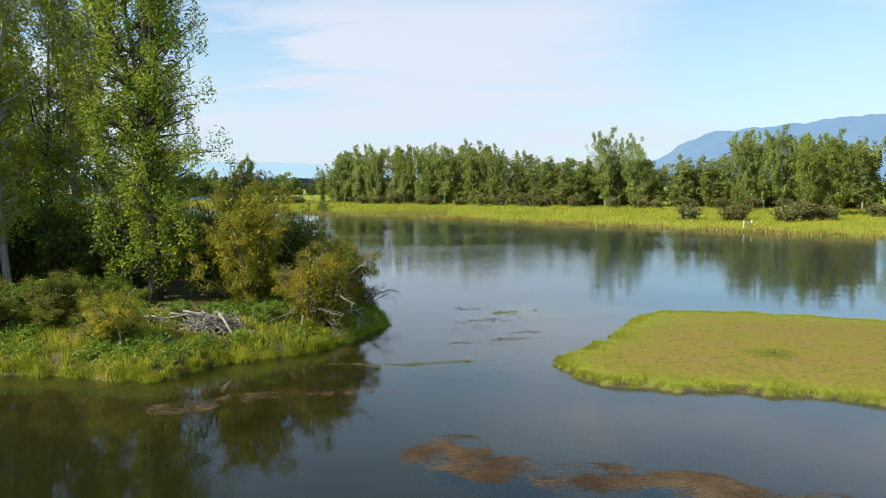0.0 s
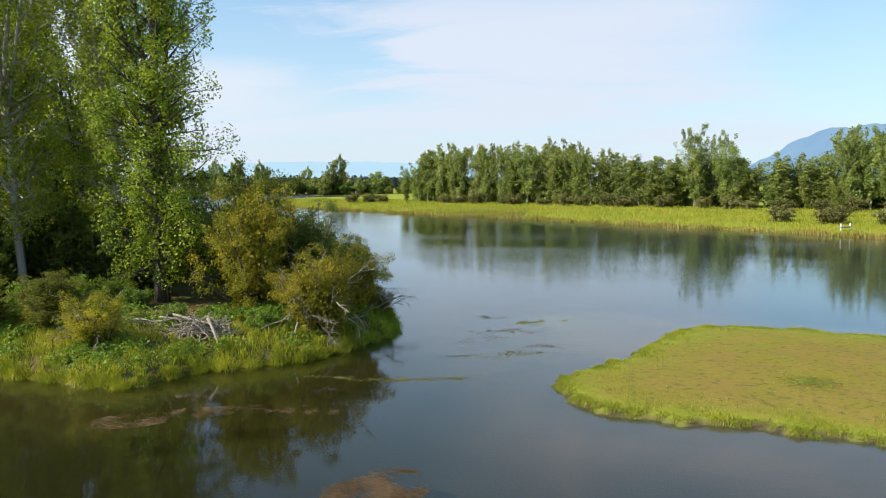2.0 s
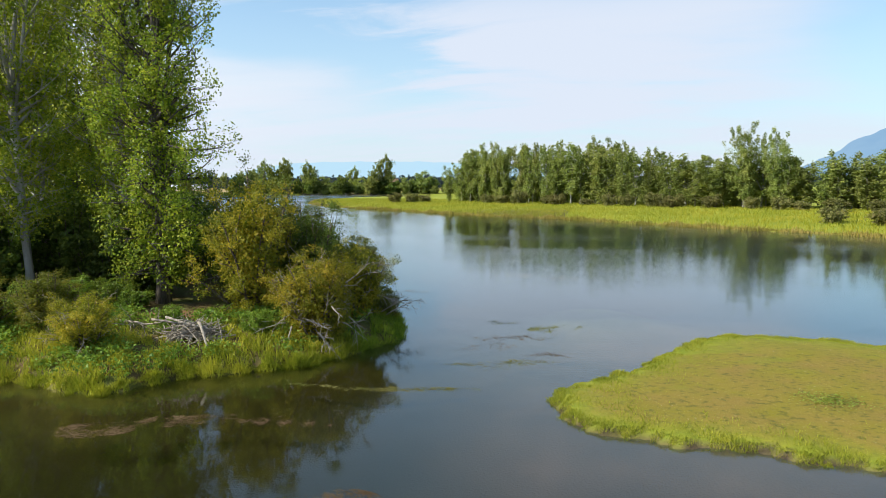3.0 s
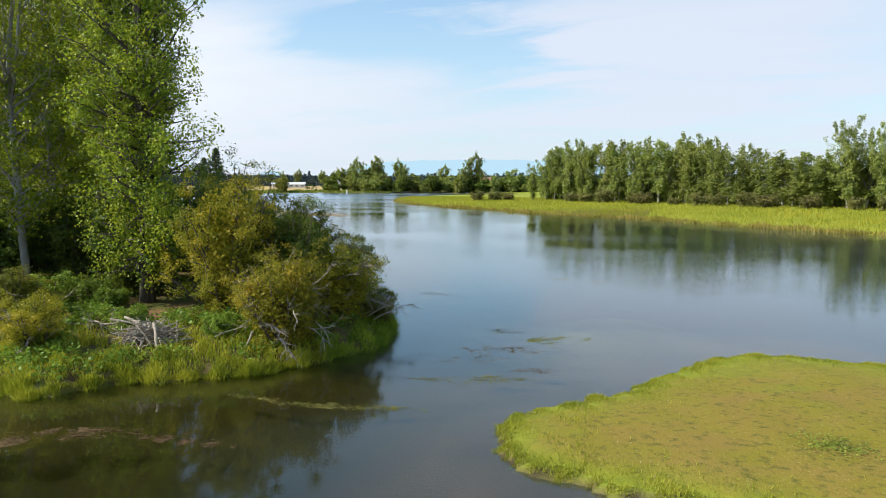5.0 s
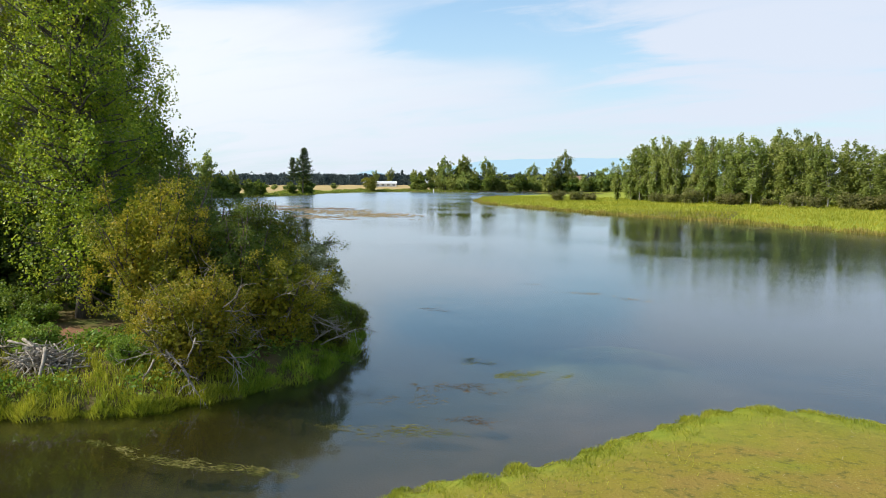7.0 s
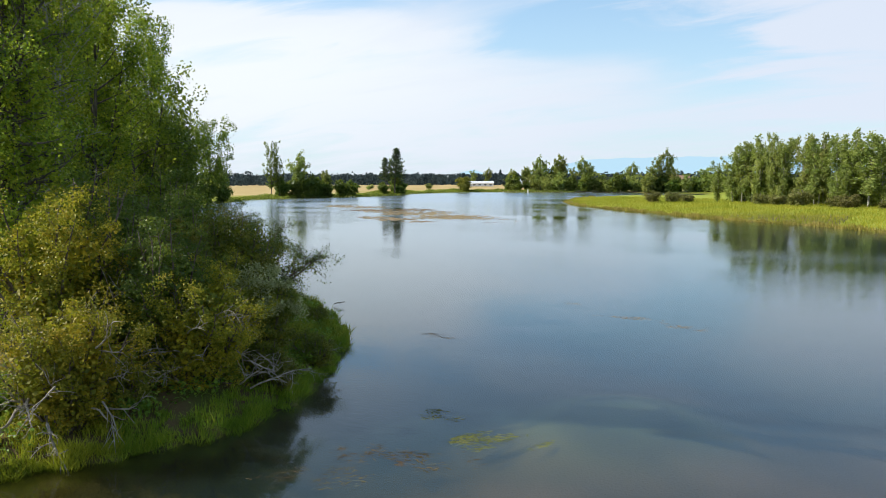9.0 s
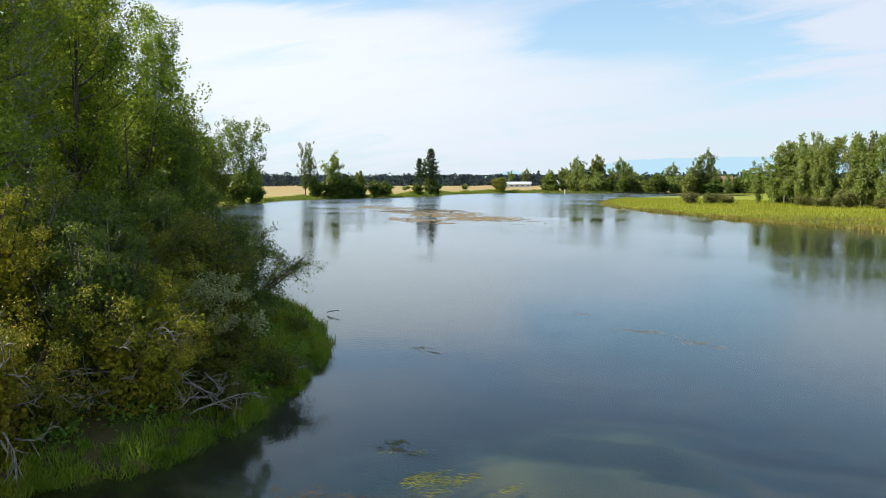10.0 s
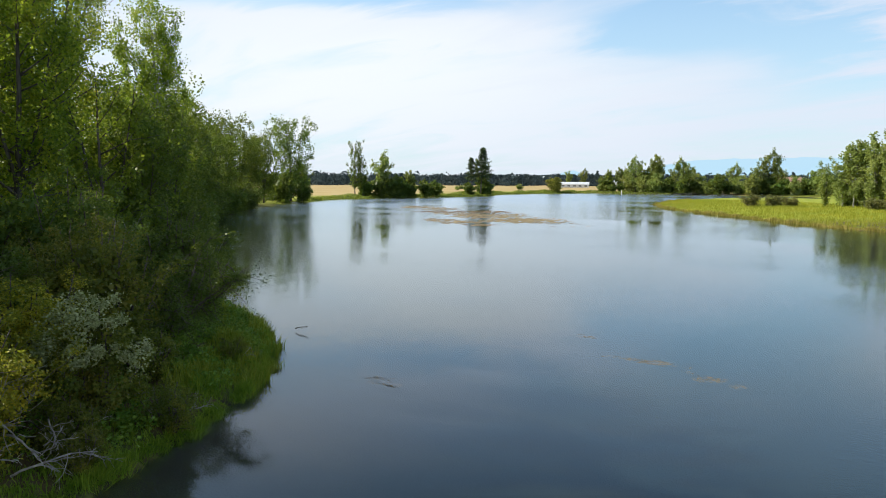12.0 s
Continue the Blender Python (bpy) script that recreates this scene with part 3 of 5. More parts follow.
# ---- the lie of the land ----
LAKE = [(-300, 30), (-60, 23), (-40, 25), (-22, 26.6), (-15.3, 26.2), (-10.8, 25.3), (-9.2, 25.0), (-8.6, 26.2), (-7.9, 27.4), (-6.5, 28.2), (-4.6, 29.6),
        (-3.8, 31), (-3.1, 32.6), (-2.4, 34.4), (-2.65, 36.6), (-3.3, 38.5), (-4.1, 40.3), (-5.4, 42.2), (-7.0, 44.6), (-8.9, 46.7), (-11.6, 49.0), (-16, 51.3), (-23.5, 53.4),
        (-40, 62.8), (-51, 69.3), (-69, 79.8), (-87, 90.5), (-107, 105.5), (-136, 133), (-165, 168), (-184, 195), (-190, 224), (-182, 255), (-187, 282), (-202, 310),
        (-207, 345), (-200, 372), (-160, 380), (-100, 372), (-50, 360), (-60, 340), (-98, 325)]
LAKE_EAST = [(-104, 300), (-95, 262), (-84, 230), (-66, 201), (-41, 176), (-20, 154.5), (-3, 142), (10, 128), (19, 119), (26, 112.5), (33, 107), (38, 100), (43, 94),
             (51, 88), (80, 72), (160, 40), (170, -60), (0, -120), (-200, -100)]
LAKE = LAKE + LAKE_EAST
BAR = [(4.6, 27.7), (4.9, 25.3), (5.9, 24.4), (6.9, 24.0), (8.8, 23.7), (10.4, 23.4), (12, 22.9), (13.5, 22), (18, 19.6), (26, 15), (45, 8), (80, 10), (60, 27),
       (35, 31), (20.8, 34.9), (19.3, 35.7), (17.1, 36.7), (14.5, 37.7), (12.4, 38.0), (11, 37.7), (9.8, 36.5), (8.8, 34.5), (8.0, 32.9), (7.2, 31.2),
       (6.2, 29.7), (5.1, 28.7)]


def inside_distance(poly, x, y):
    """Distance to the outline, positive inside."""
    x, y = np.asarray(x, float), np.asarray(y, float)
    best = np.full(x.shape, 1e18)
    odd = np.zeros(x.shape, bool)
    for (ax, ay), (bx, by) in zip(poly, poly[1:] + poly[:1]):
        dx, dy = bx - ax, by - ay
        t = np.clip(((x - ax) * dx + (y - ay) * dy) / (dx * dx + dy * dy), 0, 1)
        best = np.minimum(best, (x - ax - t * dx) ** 2 + (y - ay - t * dy) ** 2)
        cross = (ay > y) != (by > y)
        if ay != by:
            odd ^= cross & (x < ax + (y - ay) / (by - ay) * dx)
    d = np.sqrt(best)
    return np.where(odd, d, -d)


def wobble(x, y):
    return 0.16 * np.sin(x * 2.1 + 1.3 * np.sin(y * 1.7)) * np.sin(y * 2.6 + x * 0.7) + 0.10 * np.sin(x * 5.3 + y * 4.1) + 0.06 * np.sin(y * 9.1 - x * 7.3)


def shore(x, y):
    """Distance inland from the lake's edge, and from the sandbar's."""
    x, y = np.asarray(x, float), np.asarray(y, float)
    w = wobble(x, y)
    return -inside_distance(LAKE, x, y) + w, inside_distance(BAR, x, y) + w


def land_height(x, y):
    x, y = np.asarray(x, float), np.asarray(y, float)
    d, b = shore(x, y)
    near = (x < 0) & (y < 75) & (x > -70)
    west = (x < -140)
    top = np.where(near, 1.25, np.where(west, 1.0, 1.15))
    soft = np.where(near, 3.2, np.where(west, 6.0, 22.0))
    land = 0.14 * np.clip(d / 0.25, 0, 1) + top * (1 - np.exp(-np.maximum(d, 0) / soft))
    land = land + np.where(d > 0, 0.07 * np.sin(x * 0.9 + 0.6 * y) * np.sin(y * 0.8), 0) * np.clip(d / 2, 0, 1)
    bar = 0.13 * np.clip(b / 0.2, 0, 1) + 0.26 * (1 - np.exp(-np.maximum(b, 0) / 2.5)) + 0.03 * np.sin(x * 1.1) * np.sin(y * 1.3 + x)
    off = np.maximum(-np.maximum(d, b), 0)
    bed = -0.04 - 1.7 * np.minimum(1 - np.exp(-np.maximum(-d, 0) / 6.0), 1 - np.exp(-np.maximum(-b, 0) / 13.0)) + 0.1 * np.sin(x * 0.5 + 1) * np.sin(y * 0.45) * np.clip(off / 3, 0, 1)
    bed = bed + 1.0 * np.exp(-((x - 5.5) / 3.2) ** 2 - ((y - 43) / 4.0) ** 2) * np.clip(off / 3, 0, 1)
    return np.where(b > 0, bar, np.where(d > 0, land, np.minimum(bed, -0.04)))


def gz(x, y):
    return float(land_height(np.array([x]), np.array([y]))[0])


def build_ground():
    def steps(lo, hi, fine, limit):
        v = list(np.arange(lo, hi + 1e-6, fine))
        s, p = fine, hi
        while p < limit:
            s *= 1.1
            p += s
            v.append(p)
        s, p = fine, lo
        while p > -limit:
            s *= 1.1
            p -= s
            v.insert(0, p)
        return np.array(v)

    xs, ys = steps(-17, 18, 0.3, 4700), steps(21, 51, 0.3, 4700)
    gx, gy = np.meshgrid(xs, ys)
    x, y = gx.ravel(), gy.ravel()
    z = land_height(x, y)
    nx, ny = len(xs), len(ys)
    idx = np.arange(nx * ny).reshape(ny, nx)
    q = np.stack((idx[:-1, :-1], idx[:-1, 1:], idx[1:, 1:], idx[1:, :-1]), -1).reshape(-1, 4)
    me = bpy.data.meshes.new("ground")
    me.vertices.add(len(x))
    me.vertices.foreach_set("co", np.stack((x, y, z), 1).astype(np.float32).ravel())
    me.loops.add(q.size)
    me.loops.foreach_set("vertex_index", q.astype(np.int32).ravel())
    me.polygons.add(len(q))
    me.polygons.foreach_set("loop_start", np.arange(0, q.size, 4, dtype=np.int32))
    me.update(calc_edges=True)
    me.polygons.foreach_set("use_smooth", np.ones(len(q), bool))
    d, b = shore(x, y)
    zones = {"turf": np.clip(b / 0.3 + 0.5, 0, 1),
             "rim": np.clip(1.15 * np.exp(-np.maximum(b - 0.2, 0) / np.where(y > 33.5, 1.6, 0.55)), 0, 1),
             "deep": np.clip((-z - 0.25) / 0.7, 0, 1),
             "algae": np.exp(-((x - 5.5) / 3.2) ** 2 - ((y - 43) / 4.0) ** 2),
             "bare": np.clip(1.6 * np.exp(-((x + 11.2) / 1.9) ** 2 - ((y - 32.5) / 0.9) ** 2) - 0.3, 0, 1),
             "mud": np.clip(0.5 - (z - 0.07) / 0.08, 0, 1),
             "wet": np.exp(-((z - 0.03) / 0.07) ** 2),
             "wood": np.clip(d / 0.3 + 1, 0, 1) * ((x < 0) & (y < 160) & (x > -150)) * (b < 0),
             "field": np.clip((d - 14) / 6, 0, 1) * np.clip((-x - 90) / 30, 0, 1) * (y > 120)}
    for key, v in zones.items():
        me.attributes.new(key, "FLOAT", "POINT").data.foreach_set("value", v.astype(np.float32))
    return part_mesh("ground", me, GROUND, None)


ground = tagged(build_ground(), "grassy lake shore, sandbar, meadow and golden field", "ground", kind="structure")


def build_water():
    me = bpy.data.meshes.new("water")
    r = 700.0
    me.from_pydata([(-r, -r, 0), (r, -r, 0), (r, r, 0), (-r, r, 0)], [], [(0, 1, 2, 3)])
    return part_mesh("water", me, WATER, None)


tagged(build_water(), "calm lake water mirroring trees and cloudy sky", "water", kind="structure")


# ---- far distance ----
def ridge(name, dist, tops, material, label):
    """A mountain ridge as a folded sheet with spurs; tops: bearings in degrees to the right of north, and heights."""
    n, rows = 220, 7
    verts, faces = [], []
    az, hs = [a for a, _ in tops], [h for _, h in tops]
    for j in range(rows):
        g = j / (rows - 1)
        for i in range(n):
            f = i / (n - 1)
            deg = az[0] + (az[-1] - az[0]) * f
            a = radians(deg)
            h = np.interp(deg, az, hs) + (math.sin(deg * 2.7) + 0.8 * abs(math.sin(deg * 2.1 + 1)) + 0.5 * math.sin(deg * 7.3)) * 0.012 * max(hs)
            r = dist - 450 * (1 - g) * (1 + 0.25 * math.sin(f * 40 + j))
            verts.append((r * math.sin(a), r * math.cos(a), -20 + (max(h, 0) + 20) * g))
    for j in range(rows - 1):
        for i in range(n - 1):
            faces.append((j * n + i, j * n + i + 1, (j + 1) * n + i + 1, (j + 1) * n + i))
    me = bpy.data.meshes.new(name)
    me.from_pydata(verts, [], faces)
    me.polygons.foreach_set("use_smooth", [True] * len(me.polygons))
    return tagged(part_mesh(name, me, material, None), label, "mountain", kind="structure")


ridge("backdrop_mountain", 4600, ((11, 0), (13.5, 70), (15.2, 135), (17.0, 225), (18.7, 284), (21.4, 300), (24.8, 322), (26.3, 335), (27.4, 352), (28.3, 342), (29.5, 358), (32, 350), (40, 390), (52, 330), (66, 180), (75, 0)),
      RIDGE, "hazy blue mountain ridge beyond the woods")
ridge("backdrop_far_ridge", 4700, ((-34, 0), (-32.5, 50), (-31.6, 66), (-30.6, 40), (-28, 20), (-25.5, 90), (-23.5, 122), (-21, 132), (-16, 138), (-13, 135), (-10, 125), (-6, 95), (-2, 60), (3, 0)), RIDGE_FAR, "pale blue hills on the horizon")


def far_woods():
    """A low belt of woods along the horizon: tapered crowns of many small clumps."""
    rng = np.random.default_rng(21)
    pts = []
    for k in range(2500):
        a = radians(rng.uniform(-75, 20))
        r = rng.uniform(760, 1150)
        h = rng.uniform(10.5, 12.5) * (1.25 if rng.random() < 0.06 else 1)
        cone = rng.random() < 0.45
        c = 44
        t = rng.uniform(0.0, 1, c)
        w = (1.05 - t) * 3.8 + 0.3 if cone else np.sqrt(np.maximum(0.05, 1 - (1.55 * t - 0.55) ** 2)) * 4.6
        b = rng.uniform(0, 2 * math.pi, c)
        x, y = r * math.sin(a) + 8, r * math.cos(a) + 15
        pts.append(np.stack((x + np.cos(b) * w, y + np.sin(b) * w, 0.8 + t * h), 1))
    pts = np.concatenate(pts)
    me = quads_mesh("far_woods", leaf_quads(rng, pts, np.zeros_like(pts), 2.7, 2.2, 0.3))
    return tagged(part_mesh("far_woods", me, LEAF_FAR_HAZE, None), "dark belt of distant mixed woods", "woods", kind="stuff")


far_woods()


# ---- trees ----
def make_tree(name, label, category, group, shapes, leaf, bark=BARK):
    """Prototype of a tree with trunk and crown."""
    ob = thing(name, 0, 0, 0, label, category, group)
    part_mesh("trunk", shapes[0], bark, ob)
    part_mesh("crown", shapes[1], leaf, ob)
    return ob


def make_shrub(name, label, group, shapes, leaf, stem=TWIG):
    ob = thing(name, 0, 0, 0, label, "shrub", group)
    part_mesh("woody_frame", shapes[0], stem, ob)
    part_mesh("foliage", shapes[1], leaf, ob)
    for me in shapes[2]:
        part_mesh("dead_branch", me, DEADWOOD, ob, "bare silver-grey dead branch")
    return ob


USED = set()


def plant(proto, x, y, turn=0.0, size=1.0, tall=1.0, sink=0.0, label=""):
    """Stands a prototype at its first place, or a copy of it at the next."""
    m = pose(x, y, gz(x, y) - sink, 0, 0, turn)
    if proto.name not in USED:
        USED.add(proto.name)
        ob = proto
        ob.matrix_basis = m
    else:
        ob = copy_thing(proto, m)
    ob.scale = (size, size, size * tall)
    if label:
        ob["label"] = label
    return ob


# cottonwoods on the wooded bank
big = [make_tree("cottonwood_tree", "tall green cottonwood with grey furrowed trunk on the bank", "tree", "cottonwoods on the bank",
                 plume_shape(11, 20.5, 3.05, 5, 200, 90, 0.12, 0.07, 0.30, 0.42, 0.56, sides=8, low=0.75, droop=0.5), LEAF_COTTON),
       make_tree("cottonwood_tree", "tall slender cottonwood with pale trunk in the grove", "tree", "cottonwoods on the bank",
                 plume_shape(12, 19.0, 2.6, 4, 80, 66, 0.13, 0.15, 0.2, 0.45, 0.58, low=0.6), LEAF_COTTON, BARK_PALE),
       make_tree("cottonwood_tree", "green cottonwood with several upright limbs in the grove", "tree", "cottonwoods on the bank",
                 plume_shape(13, 18.0, 3.1, 6, 110, 86, 0.135, 0.16, 0.26, 0.38, 0.64, low=0.6), LEAF_COTTON)]
grove = make_tree("cottonwood_tree", "green cottonwood deep in the shady grove", "tree", "cottonwoods on the bank",
                  plume_shape(14, 17.5, 2.9, 4, 84, 74, 0.165, 0.10, 0.24, 0.35, 0.7, low=0.7, sides=4, twigs=False), LEAF_COTTON)
plant(big[0], -12.9, 34.4, 20)
plant(big[1], -16.1, 36.6, 70, 1.0)
plant(big[1], -19.0, 39.4, 10, 1.0)
# next three stay out of view, added to shade the grove's lower part
plant(grove, -24.5, 30.6, 40, 0.72)
plant(grove, -28.5, 29.8, 140, 0.72)
plant(grove, -33.5, 31.0, 240, 0.72)
plant(grove, -22.3, 43.4, 10, 0.95)
plant(big[1], -19.8, 34.6, 140, 1.05)
plant(big[1], -22.5, 39.0, 200, 1.1)
plant(grove, -25.5, 35.5, 250, 0.95)
plant(grove, -26.5, 42.5, 30, 1.1)
plant(grove, -33.5, 44.0, 100, 0.92)
lone = make_tree("cottonwood_tree", "open-crowned cottonwood standing above the shore trees", "tree", "cottonwoods on the bank",
                 plume_shape(15, 19.5, 2.7, 5, 64, 84, 0.16, 0.55, 0.26, 0.5, 0.62, low=0.75), LEAF_COTTON, BARK_PALE)
plant(lone, -42.6, 60.6, 40)
plant(grove, -30.0, 47.0, 200, 1.15)
plant(big[2], -36.0, 51.2, 300, 1.1)
plant(grove, -27.8, 44.8, 75, 1.05)

mid = [make_tree("box_elder_tree", "dense round dark green tree by the water", "tree", "shore trees",
                 plume_shape(21, 11.0, 3.6, 6, 80, 56, 0.20, 0.05, 0.2, 0.2, 0.7, low=0.8, twigs=False), LEAF_ELDER),
       make_tree("box_elder_tree", "dense green shore tree with crooked limbs", "tree", "shore trees",
                 plume_shape(22, 11.5, 3.4, 5, 70, 50, 0.23, 0.05, 0.22, 0.25, 0.7, low=0.8, twigs=False), LEAF_ELDER)]
plant(mid[0], -29.0, 49.8, 0, 1.05)
plant(mid[0], -37.0, 55.0, 130, 0.85)
plant(mid[1], -37.5, 57.5, 20, 0.75)
shore_tree = [make_tree("shore_tree", "full green deciduous tree along the lake shore", "tree", "trees along the west shore",
                        plume_shape(24 + k, 14.5, 3.7, (4, 6)[k], 64, 50, 0.30, 0.03, 0.22, 0.22, 0.9, sides=4, low=0.9, twigs=False), LEAF_SHORE) for k in range(2)]
shore_brush = make_shrub("alder_shrub", "dark leafy alder overhanging the lake shore", "alders on the west shore",
                         shrub_shape(28, 4.4, 2.3, 12, 5, 3, 18, 0.3, 0.3, 0, 0.7, 0.02, 3, 300), LEAF_GREEN)
for k in range(22):
    f = k / 21
    x, y = np.interp(f, (0, 0.12, 0.26, 0.42, 0.6, 0.8, 1), (-27, -40, -51, -69, -87, -107, -138)), np.interp(f, (0, 0.12, 0.26, 0.42, 0.6, 0.8, 1), (55.4, 62.8, 69.3, 79.8, 90.5, 105.5, 135))
    plant(shore_tree[k % 2], x - 2.4 - 0.8 * math.sin(k * 4.1), y - 3.0 - 1.2 * math.sin(k * 4.1), k * 77, 0.62 + 0.62 * f + 0.08 * math.sin(k * 2.3), 1.0 + 0.12 * math.sin(k * 1.7))
for k in range(9):
    f = 0.2 + 0.075 * k
    x, y = np.interp(f, (0, 0.12, 0.26, 0.42, 0.6, 0.8, 1), (-27, -40, -51, -69, -87, -107, -138)), np.interp(f, (0, 0.12, 0.26, 0.42, 0.6, 0.8, 1), (55.4, 62.8, 69.3, 79.8, 90.5, 105.5, 135))
    plant(shore_tree[(k + 1) % 2], x - 3.6, y - 6.0, k * 59, 0.74 + 0.62 * f + 0.06 * math.sin(k * 2.9), 1.05)
for k in range(34):
    f = 0.02 + 0.029 * k
    x, y = np.interp(f, (0, 0.12, 0.26, 0.42, 0.6, 0.8, 1), (-27, -40, -51, -69, -87, -107, -138)), np.interp(f, (0, 0.12, 0.26, 0.42, 0.6, 0.8, 1), (55.4, 62.8, 69.3, 79.8, 90.5, 105.5, 135))
    plant(shore_brush, x - 0.7 - 0.4 * math.sin(k * 2.1), y - 1.1 - 0.5 * math.sin(k * 2.1), k * 83, 0.75 + 0.5 * f + 0.25 * math.sin(k * 3.7), 0.9)
plant(shore_tree[0], -172, 170, 60, 1.62)
plant(shore_tree[1], -160, 152, 60, 1.3)
plant(shore_tree[1], -180, 181, 10, 0.8)
plant(shore_tree[1], -150, 140, 190, 1.2)

# ---- shrubs on the bank ----
gold = [make_shrub("hawthorn_shrub", "golden-green hawthorn turning yellow on the grassy bank", "hawthorns on the bank",
                   shrub_shape(31, 5.6, 1.95, 18, 8, 3, 56, 0.078, 0.13, 0, 0.7, 0.06, 3, 3200), LEAF_GOLD),
        make_shrub("hawthorn_shrub", "yellowing hawthorn with bare grey branches over the water", "hawthorns on the bank",
                   shrub_shape(32, 3.4, 1.75, 17, 8, 3, 48, 0.07, 0.115, 22, 0.7, 0.06, 3, 2600), LEAF_GOLD),
        make_shrub("hawthorn_shrub", "olive-green hawthorn thicket with twiggy crown on the bank", "hawthorns on the bank",
                   shrub_shape(33, 4.4, 1.85, 17, 8, 3, 44, 0.085, 0.125, 5, 0.7, 0.05, 3, 2600), LEAF_OLIVE),
        make_shrub("hawthorn_shrub", "dark green hawthorn with twiggy grey crown in the thicket", "hawthorns on the bank",
                   shrub_shape(40, 4.6, 1.9, 17, 8, 3, 36, 0.085, 0.13, 6, 0.7, 0.05, 3, 2600), LEAF_GREEN)]
plant(gold[0], -8.3, 33.6, 0, 1.0, 1.08)
plant(gold[1], -4.9, 31.9, 30, 1.0, 1.05)
plant(gold[3], -6.3, 35.8, 60, 0.95, 1.05)
plant(gold[1], -4.7, 36.0, 200, 1.02, 1.0)
plant(gold[2], -14.9, 29.6, 20, 0.78, 0.65)
plant(gold[1], -11.8, 27.6, 120, 0.72, 0.85)
plant(gold[2], -17.8, 29.0, 120, 0.85, 0.6)
plant(gold[0], -7.6, 38.3, 210, 0.85, 0.78)
plant(gold[2], -9.4, 41.0, 190, 1.05, 1.0)
plant(gold[3], -9.6, 36.6, 290, 1.15, 1.08)
plant(gold[2], -12.3, 41.3, 100, 0.95, 1.0)
plant(gold[3], -16.5, 47.5, 240, 1.1, 0.9)
plant(gold[3], -16.5, 43.5, 240, 1.25, 1.0)
plant(gold[2], -22.0, 31.5, 40, 1.0, 0.8)
dog = make_shrub("dogwood_shrub", "low dark olive dogwood bush near the waterline", "dogwoods on the bank",
                 shrub_shape(39, 1.9, 1.2, 12, 6, 3, 30, 0.09, 0.12, 4, 0.65, 0.05, 3), LEAF_OLIVE)
for x, y, s in ((-4.9, 40.9, 0.7), (-9.3, 45.6, 0.5), (-8.4, 42.0, 0.9), (-4.9, 33.6, 0.75), (-4.6, 38.2, 0.7), (-3.7, 38.0, 0.6)):
    plant(dog, x, y, x * 91, s)


def clematis(x, y):
    """A bush smothered in a climber with pale seed heads."""
    sh = shrub_shape(36, 3.1, 1.25, 12, 6, 3, 44, 0.1, 0.13, 3, 0.7, 0.05)
    ob = make_shrub("clematis_bush", "bush smothered in clematis with pale feathery seed heads", "", sh, LEAF_OLIVE)
    rng = np.random.default_rng(37)
    a = rng.normal(-0.5, 1.0, 60)
    g = rng.uniform(0.25, 1.0, 60) ** 0.7
    c = np.stack((np.cos(a) * 1.45 * np.sqrt(1.02 - g * g), np.sin(a) * 1.45 * np.sqrt(1.02 - g * g), 0.5 + g * 2.8), 1)
    many = rng.integers(20, 130, 60)
    pts = np.repeat(c, many, 0)
    pts = pts + rng.normal(size=(len(pts), 3)) * np.repeat(rng.uniform(0.05, 0.15, 60), many)[:, None]
    part_mesh("seed_fluff", quads_mesh("seed_fluff", leaf_quads(rng, pts, unit(pts), 0.075, 0.06)), BLOOM, ob, "pale cream feathery seed heads")["kind"] = "stuff"
    ob.matrix_basis = pose(x, y, gz(x, y))
    return ob


clematis(-5.7, 39.3)


def leaning_tree(x, y):
    """A small crooked tree leaning out over the water with drooping twigs."""
    rng = np.random.default_rng(38)
    ob = thing("leaning_willow", x, y, gz(x, y), "small dark crooked willow leaning over the water", "tree")
    lines, pts, outs = [], [], []
    for k in range(9):
        a = radians(-70 + 25 * k + rng.normal() * 10)
        ln = limb(rng, (0, 0, -0.1), (math.cos(a) * 0.8, math.sin(a) * 0.8, 1.0), rng.uniform(3.2, 4.4), 0.07, 0.02, 7, 0.12, -0.03)
        lines.append(ln)
        for j in range(14):
            q, e, r = on_line(ln, 0.3 + 0.7 * rng.random())
            tw = limb(rng, q, e * 0.5 + rng.normal(size=3) * 0.7, rng.uniform(0.6, 1.3), 0.02, 0.005, 4, 0.15, -0.18)
            lines.append(tw)
            for i in range(3):
                c, _, _ = on_line(tw, rng.random())
                pts.append(c + rng.normal(size=(30, 3)) * 0.15)
    pts = np.concatenate(pts)
    part_mesh("trunk", tubes_mesh("trunk", lines, 5), TWIG, ob)
    part_mesh("crown", quads_mesh("crown", leaf_quads(rng, pts, unit(pts), 0.10, 0.05)), LEAF_GREEN, ob)
    return ob


leaning_tree(-12.2, 44.9)

snow = make_shrub("snowberry_shrub", "low spreading light green bush at the cottonwood's foot", "low bushes on the bank",
                  shrub_shape(34, 1.15, 1.0, 12, 5, 3, 26, 0.1, 0.1, 0, 0.75, 0.1, 3), LEAF_HERB)
for x, y, s in ((-14.3, 33.0, 1.0), (-15.9, 32.4, 1.15), (-17.4, 31.7, 1.1), (-13.2, 32.6, 0.7), (-10.4, 30.9, 0.6), (-7.0, 31.2, 0.7), (-20.0, 30.5, 1.1)):
    plant(snow, x, y, x * 71, s)

